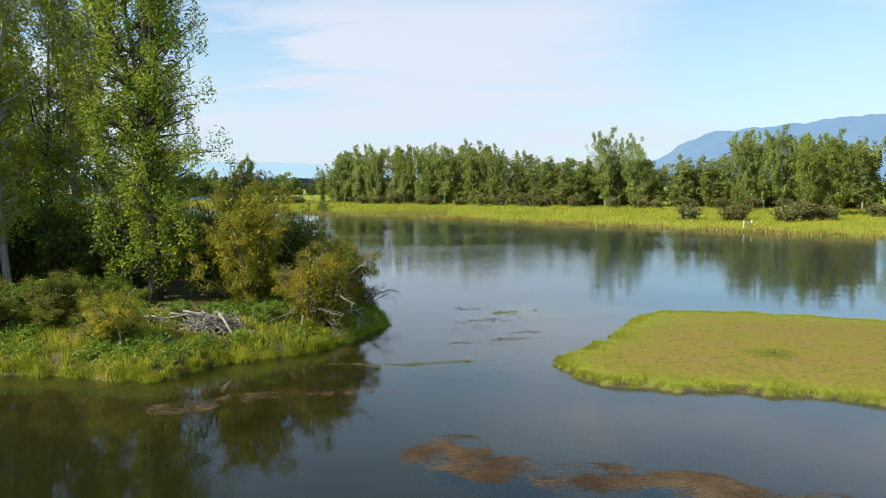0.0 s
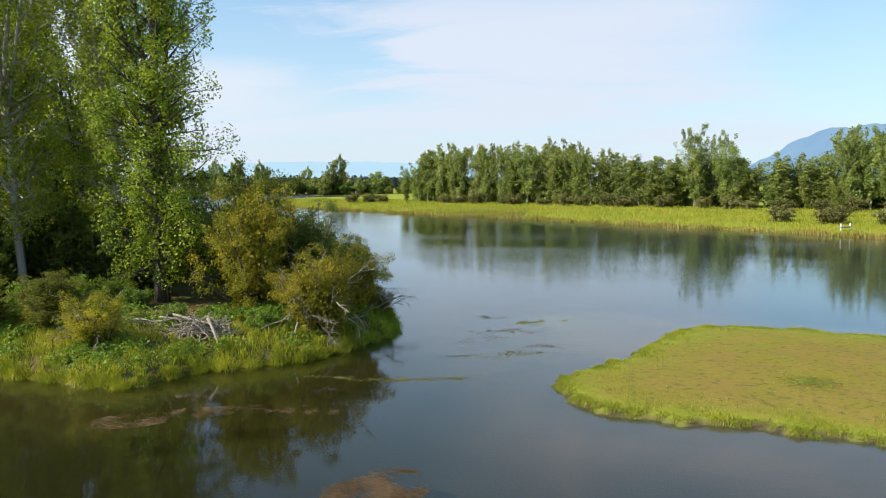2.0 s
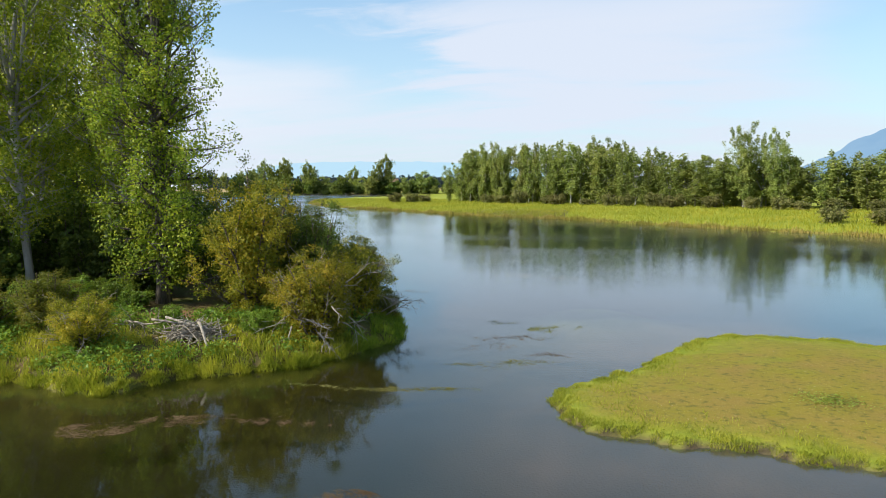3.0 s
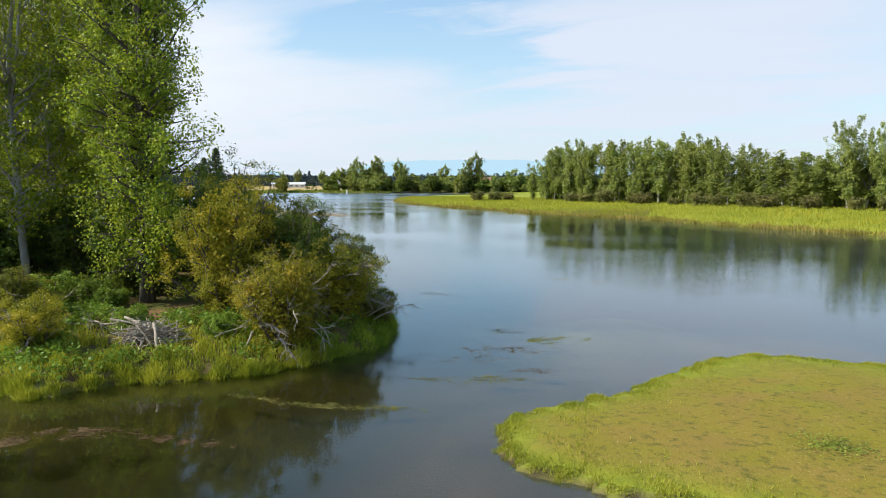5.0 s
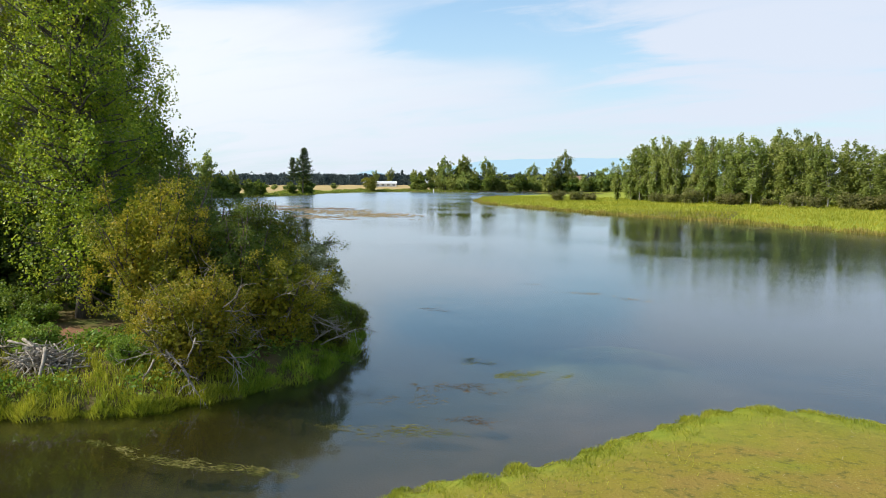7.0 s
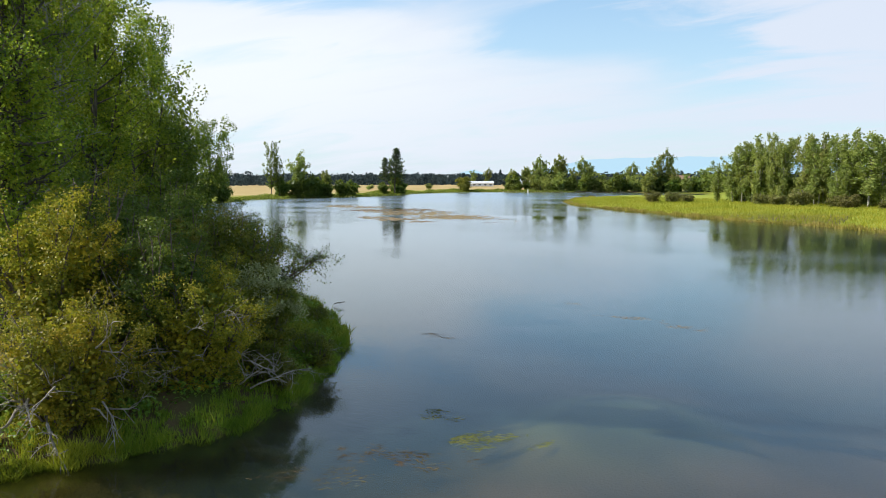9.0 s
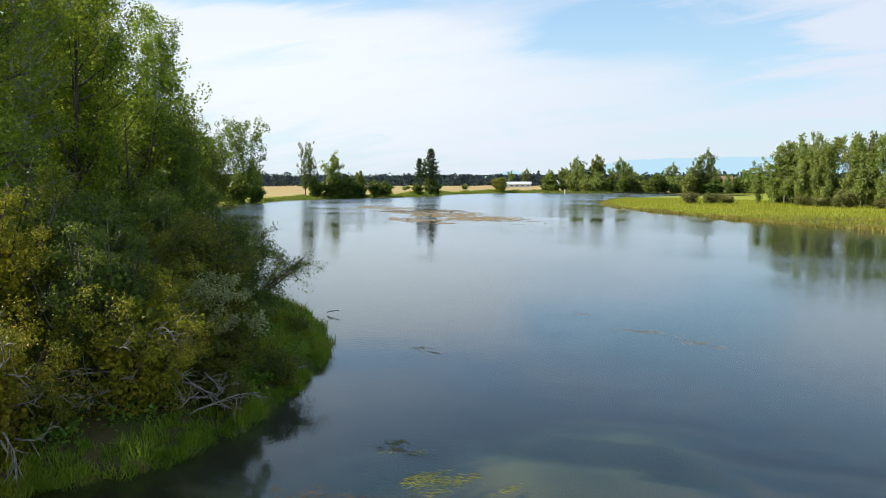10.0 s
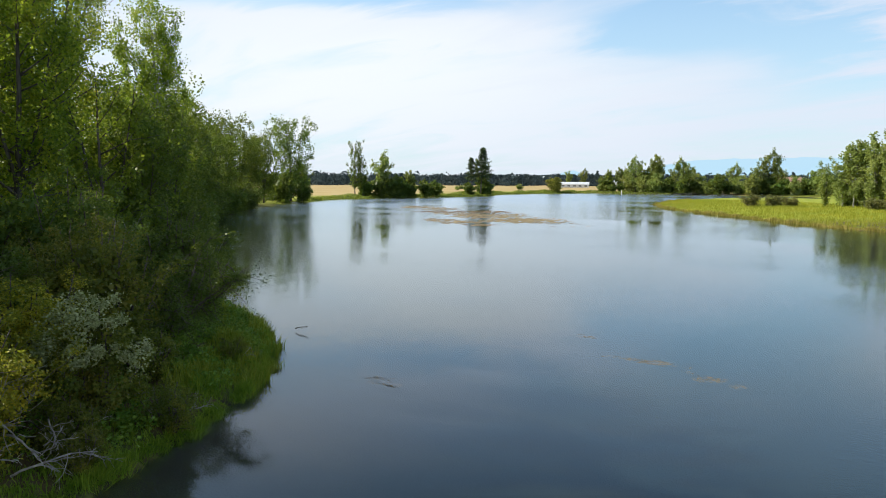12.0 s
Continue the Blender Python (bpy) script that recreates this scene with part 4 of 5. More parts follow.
thick = make_shrub("understory_shrub", "dark green shady thicket shrub under the cottonwoods", "understory thicket",
                   shrub_shape(35, 4.6, 2.3, 13, 5, 3, 24, 0.26, 0.22, 0, 0.7, 0.08, 3), LEAF_GREEN)
for k, (x, y, s) in enumerate(((-17.5, 40.5, 1.0), (-20.0, 38.0, 0.9), (-23.5, 35.5, 1.0), (-26.5, 38.5, 1.1), (-29.5, 34.0, 1.0), (-19.0, 45.5, 0.8), (-23.0, 44.0, 1.0), (-16.5, 38.0, 0.7),
                               (-33.0, 39.5, 1.1), (-28.5, 46.0, 1.1), (-34.5, 49.0, 1.1), (-38.0, 43.0, 1.2), (-25.5, 32.0, 0.8), (-40.0, 53.0, 1.1), (-14.9, 36.2, 0.95), (-17.4, 36.4, 0.8), (-21.8, 36.4, 0.9))):
    plant(thick, x, y, k * 67, s)

# ---- woods beyond the meadow ----
pop = [make_tree("poplar_tree", "upright grey-green poplar at the meadow's far edge", "tree", "poplars beyond the meadow",
                 plume_shape(41 + k, 15.0, (2.0, 2.3, 2.5, 2.2)[k], (3, 4, 5, 4)[k], 42, 25, 0.42, (0.04, 0.10, 0.15, 0.06)[k], 0.18, (0.4, 0.3, 0.25, 0.35)[k], 0.78, sides=3, low=0.7, twigs=False, egg=(0.78, 1.3)), LEAF_POPLAR, BARK_PALE)
       for k in range(4)]
rnd = random.Random(4)
# height of the wood's front along its length: a close stand, a dip, two giants, low scrub, a tall clump
STAND = ((0, 11.6), (0.026, 14.8), (0.05, 16), (0.16, 16.3), (0.22, 14.8), (0.29, 15.7), (0.334, 13.5), (0.365, 14.6), (0.39, 11.2), (0.423, 11.5), (0.46, 10.6),
         (0.531, 10.1), (0.566, 10.6), (0.592, 11.2), (0.614, 9.9), (0.636, 15.5), (0.671, 16.2), (0.7, 12.7), (0.722, 15.3), (0.753, 13.3), (0.784, 14.6), (0.85, 14), (1, 13.4))
for row, gap, many in ((0, 0.0, 54), (1, 3.5, 42)):
    for k in range(many):
        f = (k + rnd.uniform(-0.35, 0.35)) / (many - 1)
        x, y = -36 + 150 * f, 222 - 106 * f
        x, y = x + gap * 0.58 + rnd.uniform(-0.8, 0.8), y + gap * 0.81 + rnd.uniform(-1.4, 1.4)
        h = np.interp(f, [a for a, _ in STAND], [b for _, b in STAND]) * rnd.uniform(0.84, 1.02)
        wide = rnd.uniform(0.95, 1.35)
        plant(pop[rnd.randrange(4)], x, y, rnd.uniform(0, 360), wide, h / 15.0 / wide)
giant = make_tree("tall_poplar_tree", "tall open-crowned poplar rising over the wood", "tree", "tall poplars over the wood",
                  plume_shape(46, 17.0, 3.6, 6, 74, 44, 0.34, 0.18, 0.25, 0.35, 0.8, sides=4, low=0.45, twigs=False, egg=(0.78, 1.25)), LEAF_POPLAR, BARK_PALE)
for x, y, s, t in ((35.6, 170.5, 0.92, 1.05), (41.2, 167.5, 0.84, 1.05), (60.0, 153.5, 0.84, 1.04), (65.4, 149.5, 0.86, 1.04), (73.5, 145.0, 0.80, 1.04), (9.5, 191.0, 0.88, 1.0)):
    plant(giant, x, y, x * 47, s, t)

aspen = make_tree("aspen_tree", "light green aspen with thin pale stems in the meadow", "tree", "aspens in the meadow",
                  plume_shape(51, 12.0, 3.0, 5, 70, 38, 0.28, 0.08, 0.13, 0.3, 0.6, sides=4, low=0.8), LEAF_ASPEN, BARK_PALE)
for x, y, s in ((59.5, 124, 0.95), (63, 123, 1.0), (61.5, 127, 1.05), (76, 122, 0.95), (49.5, 129, 0.45)):
    plant(aspen, x, y, x * 37, s)

willow = make_shrub("grey_willow_shrub", "low rounded grey-brown willow at the wood's edge", "willows along the meadow",
                    shrub_shape(61, 2.6, 1.9, 11, 4, 3, 14, 0.34, 0.24, 0, 0.6, 0.1, 3), LEAF_WILLOW)
for k in range(3, 26):
    f = (k + rnd.uniform(-0.35, 0.35)) / 25
    x, y = -39 + 130 * f, 217 - 94 * f
    plant(willow, x, y, rnd.uniform(0, 360), rnd.uniform(0.8, 1.35), rnd.uniform(0.7, 1.0))
for x, y, s in ((-52, 215, 1.3), (-47, 217, 1.2), (-43, 216, 1.0), (38.5, 120, 1.1), (43.5, 114.5, 1.15), (50, 111, 1.2), (53.5, 112, 1.2), (56, 111.5, 1.0), (67, 117, 0.9)):
    plant(willow, x, y, x * 53, s, 0.85)

# understory behind the first poplars
copse = make_shrub("copse_shrub", "leafy green undergrowth shrub between the poplars", "undergrowth beyond the meadow",
                   shrub_shape(63, 5.0, 2.8, 11, 4, 3, 12, 0.6, 0.4, 0, 0.75, 0.04, 3), LEAF_POPLAR)
for k in range(40):
    f = (k + rnd.uniform(-0.3, 0.3)) / 39
    plant(copse, -34 + 152 * f, 228 - 106 * f, rnd.uniform(0, 360), rnd.uniform(0.85, 1.3), rnd.uniform(0.8, 1.3))

# ---- far shore ----
hedge = make_shrub("thicket_shrub", "tall dark green thicket shrub on the far shore", "far shore thicket",
                   shrub_shape(71, 8.5, 4.4, 12, 4, 3, 14, 0.84, 0.6, 0, 0.75, 0.02, 3, 200), LEAF_GREEN)
pale_hedge = make_shrub("thicket_shrub", "rounded olive-green thicket shrub on the far shore", "far shore thicket",
                        shrub_shape(74, 8.0, 4.6, 12, 4, 3, 14, 0.8, 0.6, 0, 0.75, 0.02, 3, 200), LEAF_POPLAR)
for k in range(46):
    f = (k + rnd.uniform(-0.4, 0.4)) / 45
    plant((hedge, hedge, pale_hedge)[k % 3], -192 + 136 * f, 385 + 8 * f + rnd.uniform(-3, 7), rnd.uniform(0, 360), rnd.uniform(0.55, 1.25), rnd.uniform(0.6, 1.15))
tall_far = [make_tree("far_poplar_tree", "tall poplar standing over the far shore thicket", "tree", "far shore poplars",
                      plume_shape(72 + 10 * k, 17.0, (4.2, 3.4)[k], (6, 4)[k], 56, 30, 0.58, (0.18, 0.25)[k], 0.25, 0.3, 0.9, sides=4, low=0.7, twigs=False), LEAF_POPLAR) for k in range(2)]
for k, (x, y, s) in enumerate(((-172, 388, 1.0), (-160, 388, 1.05), (-147, 390, 0.95), (-151, 399, 0.8), (-107, 392, 1.12), (-165, 396, 0.75), (-130, 410, 0.8), (-183, 392, 0.7), (-112, 425, 0.75),
                               (-300, 640, 1.0), (-287, 650, 0.95), (-330, 640, 0.85), (-350, 630, 0.9), (-268, 640, 0.9), (-256, 650, 0.95), (-372, 640, 0.8), (-318, 650, 0.95))):
    plant(tall_far[k % 2], x, y, x * 31, s)
for x, y, s in ((-262, 352, 0.34), (-257, 356, 0.36), (-252, 361, 0.3), (-258, 405, 0.5), (-240, 420, 0.42), (-300, 400, 0.4)):
    plant(pale_hedge, x, y, x * 17, s, 0.75)
yellow = make_shrub("yellow_willow_shrub", "broad yellow-green willow on the far shore", "",
                    shrub_shape(73, 7.5, 4.2, 14, 5, 3, 20, 0.8, 0.6, 0, 0.6, 0.05, 3), LEAF_YELLOW)
plant(yellow, -207, 366, 0, 1.0)


def pine_shape(seed, height, base, clear=0.3):
    """A ragged pine: whorls of level branches with flat pads of needles, some missing."""
    rng = np.random.default_rng(seed)
    lines = [limb(rng, (0, 0, -0.2), (0, 0, 1), height, 0.30, 0.04, 9, 0.015)]
    pts = []
    for k in range(96):
        f = clear + (1 - clear) * (k + rng.random()) / 96
        p, d, r = on_line(lines[0], f)
        if rng.random() < 0.25 and f < 0.85:
            continue
        a = k * 2.399 + rng.normal() * 0.3
        w = base * (min(1.0, 1.7 * (1.03 - f)) * rng.uniform(0.45, 1.15) + 0.08)
        ln = limb(rng, p, (math.cos(a), math.sin(a), rng.uniform(-0.15, 0.3)), w, 0.06, 0.015, 4, 0.1, 0.03)
        lines.append(ln)
        for h in (0.45, 0.75, 1.0):
            q, e, _ = on_line(ln, h)
            pts.append(q + rng.normal(size=(20, 3)) * np.array((0.42, 0.42, 0.2)))
    pts = np.concatenate(pts)
    return tubes_mesh("trunk", lines, 5), quads_mesh("crown", leaf_quads(rng, pts, np.zeros_like(pts), 0.5, 0.3))


pine = make_tree("pine_tree", "tall dark pine on the far shore", "tree", "", pine_shape(81, 20.0, 4.2, 0.36), LEAF_NEEDLE)
plant(pine, -189.8, 283, 0)
plant(pine, -192.3, 280.3, 120, 0.78)
plant(hedge, -192.5, 290, 140, 0.8)
plant(tall_far[0], -192.5, 227, 10, 0.92)
plant(tall_far[1], -189, 239, 50, 0.55)
snagged = make_tree("half_dead_tree", "half-dead grey tree with sparse leaves on the far shore", "tree", "half-dead trees",
                    plume_shape(75, 18.5, 3.2, 4, 44, 18, 0.45, 0.15, 0.32, 0.12, 0.6, sides=4, low=0.55), LEAF_GREEN, BARK)
plant(snagged, -196, 217, 90, 1.05, 1.05)
plant(snagged, -194.5, 219.5, 200, 0.8)
plant(snagged, -191.0, 287.5, 80, 0.8)
plant(snagged, -193.5, 287, 200, 0.85)
for k, (x, y, s) in enumerate(((-188, 231, 0.95), (-186, 238, 0.7), (-184.5, 245, 0.75), (-184.5, 251, 0.7), (-193, 221, 0.75), (-190, 226, 0.9), (-187.5, 234, 0.8), (-190, 287, 0.65), (-188, 275.5, 0.6), (-170, 165, 0.9), (-168, 173, 0.6), (-160, 160, 0.9))):
    plant(hedge, x - 2, y, k * 60, s)


# ---- grass, herbs and weeds ----
def scatter(rng, n, x0, x1, y0, y1, keep):
    x, y = rng.uniform(x0, x1, n), rng.uniform(y0, y1, n)
    ok = keep(x, y)
    x, y = x[ok], y[ok]
    return np.stack((x, y, land_height(x, y) - 0.02), 1)


def stuff(name, me, material, label, category):
    return tagged(part_mesh(name, me, material, None), label, category, kind="stuff")


def rim(rng, poly, n, depth, keep):
    """Points along an outline, thinning inwards."""
    a = np.array(poly, float)
    e = np.roll(a, -1, 0) - a
    ok = keep(a[:, 0], a[:, 1])
    ln = np.linalg.norm(e, axis=1) * ok
    k = rng.choice(len(a), n, p=ln / ln.sum())
    p = a[k] + e[k] * rng.random((n, 1))
    nor = unit(np.stack((-e[:, 1], e[:, 0]), 1))[k]
    p = p + nor * (rng.exponential(depth, (n, 1)) - 0.25) * (1 if inside_distance(poly, *(a[2:3] + e[2:3] * 0.5 + unit(np.array([[-e[2, 1], e[2, 0]]])) * 0.01).T)[0] > 0 else -1)
    return p[:, 0], p[:, 1]


def build_grass():
    rng = np.random.default_rng(91)
    # rank grass along the wooded bank, in tufts
    c = scatter(rng, 9000, -24, 0, 24, 54, lambda x, y: (lambda d: (d > 0.0) & (d < np.where(y < 34, 4.2, np.where((x < -6) & (y > 38), 2.8, 1.5)) + 0.9 * np.sin(x * 1.3 + y)) & (rng.random(len(x)) < 1.25 - d / 4.5))(shore(x, y)[0]))
    n = 24
    p = np.repeat(c, n, 0)
    p[:, :2] += rng.normal(size=(len(p), 2)) * 0.10
    p[:, 2] = land_height(p[:, 0], p[:, 1]) - 0.02
    d = shore(p[:, 0], p[:, 1])[0]
    d = np.where((p[:, 0] + 8.75) ** 2 + (p[:, 1] - 29.7) ** 2 < 0.9, -1, d)
    p, tall = p[d > -0.05], np.repeat(rng.uniform(0.18, 0.52, len(c)), n)[d > -0.05]
    # sunlit front in yellow tones; shaded side in the darker green copy
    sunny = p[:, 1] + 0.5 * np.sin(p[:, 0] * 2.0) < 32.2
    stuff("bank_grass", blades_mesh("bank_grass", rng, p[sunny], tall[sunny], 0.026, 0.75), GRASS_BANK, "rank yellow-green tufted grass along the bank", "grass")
    stuff("lee_grass", blades_mesh("lee_grass", rng, p[~sunny], tall[~sunny] * (0.55 + 0.8 * np.abs(np.sin(p[~sunny, 0] * 1.7 + 0.8) * np.sin(p[~sunny, 1] * 1.3 + p[~sunny, 0]))), 0.024, 0.85), GRASS_SHADE, "soft green grass toned darker along the shaded shore", "grass")
    x, y = rim(rng, [q for q in reversed(LAKE)], 70000, 0.4, lambda x, y: (x > -24) & (x < -2) & (y < 52) & (y > 24))
    ok = (shore(x, y)[0] > -0.12) & ((y < 33) | (np.sin(x * 2.9 + 1.3 * y) + np.sin(y * 3.7 - x) + rng.normal(size=len(x)) * 0.6 > -0.5))
    x, y = x[ok], y[ok]
    p = np.stack((x, y, land_height(x, y) - 0.03), 1)
    tall = np.clip(0.3 + 0.18 * np.sin(x * 2.7 + y) * np.sin(y * 2.2 - 0.5 * x), 0.1, 0.6)
    # same sunlit and shaded tones along the waterline
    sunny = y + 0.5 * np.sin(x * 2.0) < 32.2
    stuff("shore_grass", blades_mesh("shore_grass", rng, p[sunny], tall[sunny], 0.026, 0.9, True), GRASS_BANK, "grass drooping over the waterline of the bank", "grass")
    stuff("lee_shore_grass", blades_mesh("lee_shore_grass", rng, p[~sunny], tall[~sunny], 0.024, 0.9, True), GRASS_SHADE, "soft green grass toned for shade, drooping over the waterline", "grass")
    # reeds at the point
    p = scatter(rng, 22000, -19, -7, 42, 54, lambda x, y: (lambda d: (d > -0.25) & (d < 1.9) & (np.sin(x * 1.9 + 0.7 * y) * np.sin(y * 1.6 - x) > -0.25))(shore(x, y)[0]))
    stuff("reed_grass", blades_mesh("reed_grass", rng, p, np.clip(0.62 + 0.28 * np.sin(p[:, 0] * 2.3) * np.sin(p[:, 1] * 1.7 + p[:, 0]), 0.25, 0.95), 0.032, 0.6), GRASS_REED, "tall green reed grass at the water's edge", "grass")
    # fringe of the sandbar, thick at the rim
    x, y = rim(rng, BAR, 75000, 0.45, lambda x, y: (x < 30))
    p = np.stack((x, y, land_height(x, y) - 0.02), 1)
    p = p[shore(x, y)[1] > -0.08]
    tall = 0.13 + 0.09 * np.sin(p[:, 0] * 3.1 + p[:, 1] * 2.3) * np.sin(p[:, 1] * 1.9)
    stuff("edge_grass", blades_mesh("edge_grass", rng, p, np.clip(tall * 0.8, 0.05, 0.24), 0.022, 0.9, True), GRASS_EDGE, "fresh green grass fringing the sandbar", "grass")
    c = scatter(rng, 420, 5, 24, 18, 38, lambda x, y: shore(x, y)[1] > 0.6)
    a = rng.uniform(0, math.pi, len(c))
    u = np.stack((np.cos(a), np.sin(a), rng.uniform(-0.1, 0.3, len(c))), 1) * rng.uniform(0.02, 0.08, (len(c), 1)) * rng.uniform(0.3, 1.1, (len(c), 1))
    v = np.stack((-np.sin(a), np.cos(a), np.zeros(len(c))), 1) * 0.006
    c[:, 2] += 0.07
    stuff("straw_litter", quads_mesh("straw_litter", np.stack((c - u - v, c - u + v, c + u + v, c + u - v), 1)), STRAW, "pale straw and driftwood bits on the turf", "litter")
    # green clover patch
    c = np.stack((12.4 + rng.normal(size=600) * 0.42, 27.4 + rng.normal(size=600) * 0.34), 1)
    c = np.column_stack((c, land_height(c[:, 0], c[:, 1]) + rng.uniform(0.02, 0.07, 600)))
    stuff("clover_patch", quads_mesh("clover_patch", leaf_quads(rng, c, np.zeros_like(c), 0.06, 0.05, 3.0)), LEAF_ASPEN, "small bright green clover patch in the turf", "herbs")
    p = scatter(rng, 60000, 4, 30, 15, 39, lambda x, y: shore(x, y)[1] > 0.15)
    stuff("turf_grass", blades_mesh("turf_grass", rng, p, 0.04, 0.022, 1.6, True), GRASS_TURF, "short dry yellow-green turf on the sandbar", "grass")
    # marsh meadow
    p = scatter(rng, 420000, -104, 110, 70, 330, lambda x, y: (lambda d: (d > -0.3) & (y < 238 - 0.71 * (x + 36)) & (rng.random(len(x)) < np.clip(1.3 - d / 60, 0.25, 1)))(shore(x, y)[0]))
    stuff("meadow_grass", blades_mesh("meadow_grass", rng, p, 0.48, 0.085, 0.5, True), GRASS_MEADOW, "tall bright yellow-green marsh grass", "grass")


def build_reed_fringe():
    rng = np.random.default_rng(97)
    x, y = rim(rng, [q for q in reversed(LAKE)], 26000, 0.7, lambda x, y: (y > 60) & (x > -100) & (x < 80) & (y < 300) & (x * 0.9 + y > 120))
    d = shore(x, y)[0]
    x, y = x[(d > -0.4) & (d < 4)], y[(d > -0.4) & (d < 4)]
    p = np.stack((x, y, np.maximum(land_height(x, y), -0.1) - 0.03), 1)
    stuff("reed_fringe", blades_mesh("reed_fringe", rng, p, np.clip(0.55 + 0.3 * np.sin(x * 0.8) * np.sin(y * 0.5 + x), 0.25, 1.0), 0.12, 0.4, True), GRASS_TAN, "tan reed stems along the meadow's waterline", "grass")


def build_far_scrub():
    """Rank herbs and low brush between the golden field and the lake."""
    rng = np.random.default_rng(98)
    p = scatter(rng, 60000, -260, -150, 175, 385, lambda x, y: (lambda d: (d > -0.3) & (d < 9 + 4 * np.sin(x * 0.21 + y * 0.13)))(shore(x, y)[0]))
    p = np.repeat(p, 3, 0) + rng.normal(size=(len(p) * 3, 3)) * np.array((0.4, 0.4, 0.0))
    p[:, 2] += rng.random(len(p)) * np.clip(0.5 + 0.7 * np.sin(p[:, 0] * 0.37 + 1) * np.sin(p[:, 1] * 0.29), 0.1, 1.3)
    stuff("shore_scrub", quads_mesh("shore_scrub", leaf_quads(rng, p, np.zeros_like(p), 0.6, 0.4, 0.6)), LEAF_ASPEN, "rank green herbs and low brush below the golden field", "herbs")


build_grass()
build_reed_fringe()
build_far_scrub()


def build_herbs():
    rng = np.random.default_rng(93)
    c = scatter(rng, 4200, -24, -2, 25, 52, lambda x, y: (lambda d: (d > 0.5) & (d < 6) & (np.sin(x * 0.9 + 1.5) * np.sin(y * 1.1 + x * 0.5) > -0.35) & (x < -4) & (((x + 11.2) / 1.6) ** 2 + (y - 32.5) ** 2 > 0.9) & ((x + 8.75) ** 2 + (y - 29.6) ** 2 > 1.0))(shore(x, y)[0]))
    n = 26
    pts = np.repeat(c, n, 0) + rng.normal(size=(len(c) * n, 3)) * np.array((0.22, 0.22, 0.0)) + np.array((0, 0, 1.0)) * rng.uniform(0.05, 0.5, (len(c) * n, 1))
    stuff("bank_herbs", quads_mesh("bank_herbs", leaf_quads(rng, pts, np.zeros_like(pts), 0.13, 0.09, 1.3)), LEAF_HERB, "leafy green herbs and nettles under the shrubs", "herbs")


build_herbs()


def weed_mat(name, seed, cx, cy, rx, ry, turn, n, z, material, label, flake=0.16, slim=0.13, depth=0.03):
    """A drift of pond weed: many small strands lying in or just under the surface."""
    rng = np.random.default_rng(seed)
    a, r = rng.uniform(0, 2 * math.pi, n), 1.25 * np.sqrt(rng.uniform(0, 1, n))
    u, v = r * np.cos(a) * rx, r * np.sin(a) * ry
    mask = np.zeros(n)
    for k in range(7):
        w, ph, f = rng.uniform(0, math.pi), rng.uniform(0, 6.3), rng.uniform(1.2, 6.0) / math.sqrt(rx * ry)
        mask += np.sin((u * math.cos(w) + v * math.sin(w)) * f + ph)
    keep = mask * 0.5 + 0.8 * rng.normal(size=n) > -0.75 + r * 1.6
    u, v = u[keep], v[keep]
    c, s = math.cos(radians(turn)), math.sin(radians(turn))
    x, y = cx + u * c - v * s, cy + u * s + v * c
    m = len(x)
    b = rng.normal(radians(turn), 0.6, m)
    uu = np.stack((np.cos(b), np.sin(b), np.zeros(m)), 1) * (flake * rng.uniform(0.4, 1.6, (m, 1)))
    vv = np.stack((-np.sin(b), np.cos(b), np.zeros(m)), 1) * (flake * slim * rng.uniform(0.4, 1.6, (m, 1)))
    p = np.stack((x, y, z - depth * rng.random(m) ** 1.6), 1)
    return stuff(name, quads_mesh(name, np.stack((p - uu, p + vv, p + uu, p - vv), 1)), material, label, "water weed")


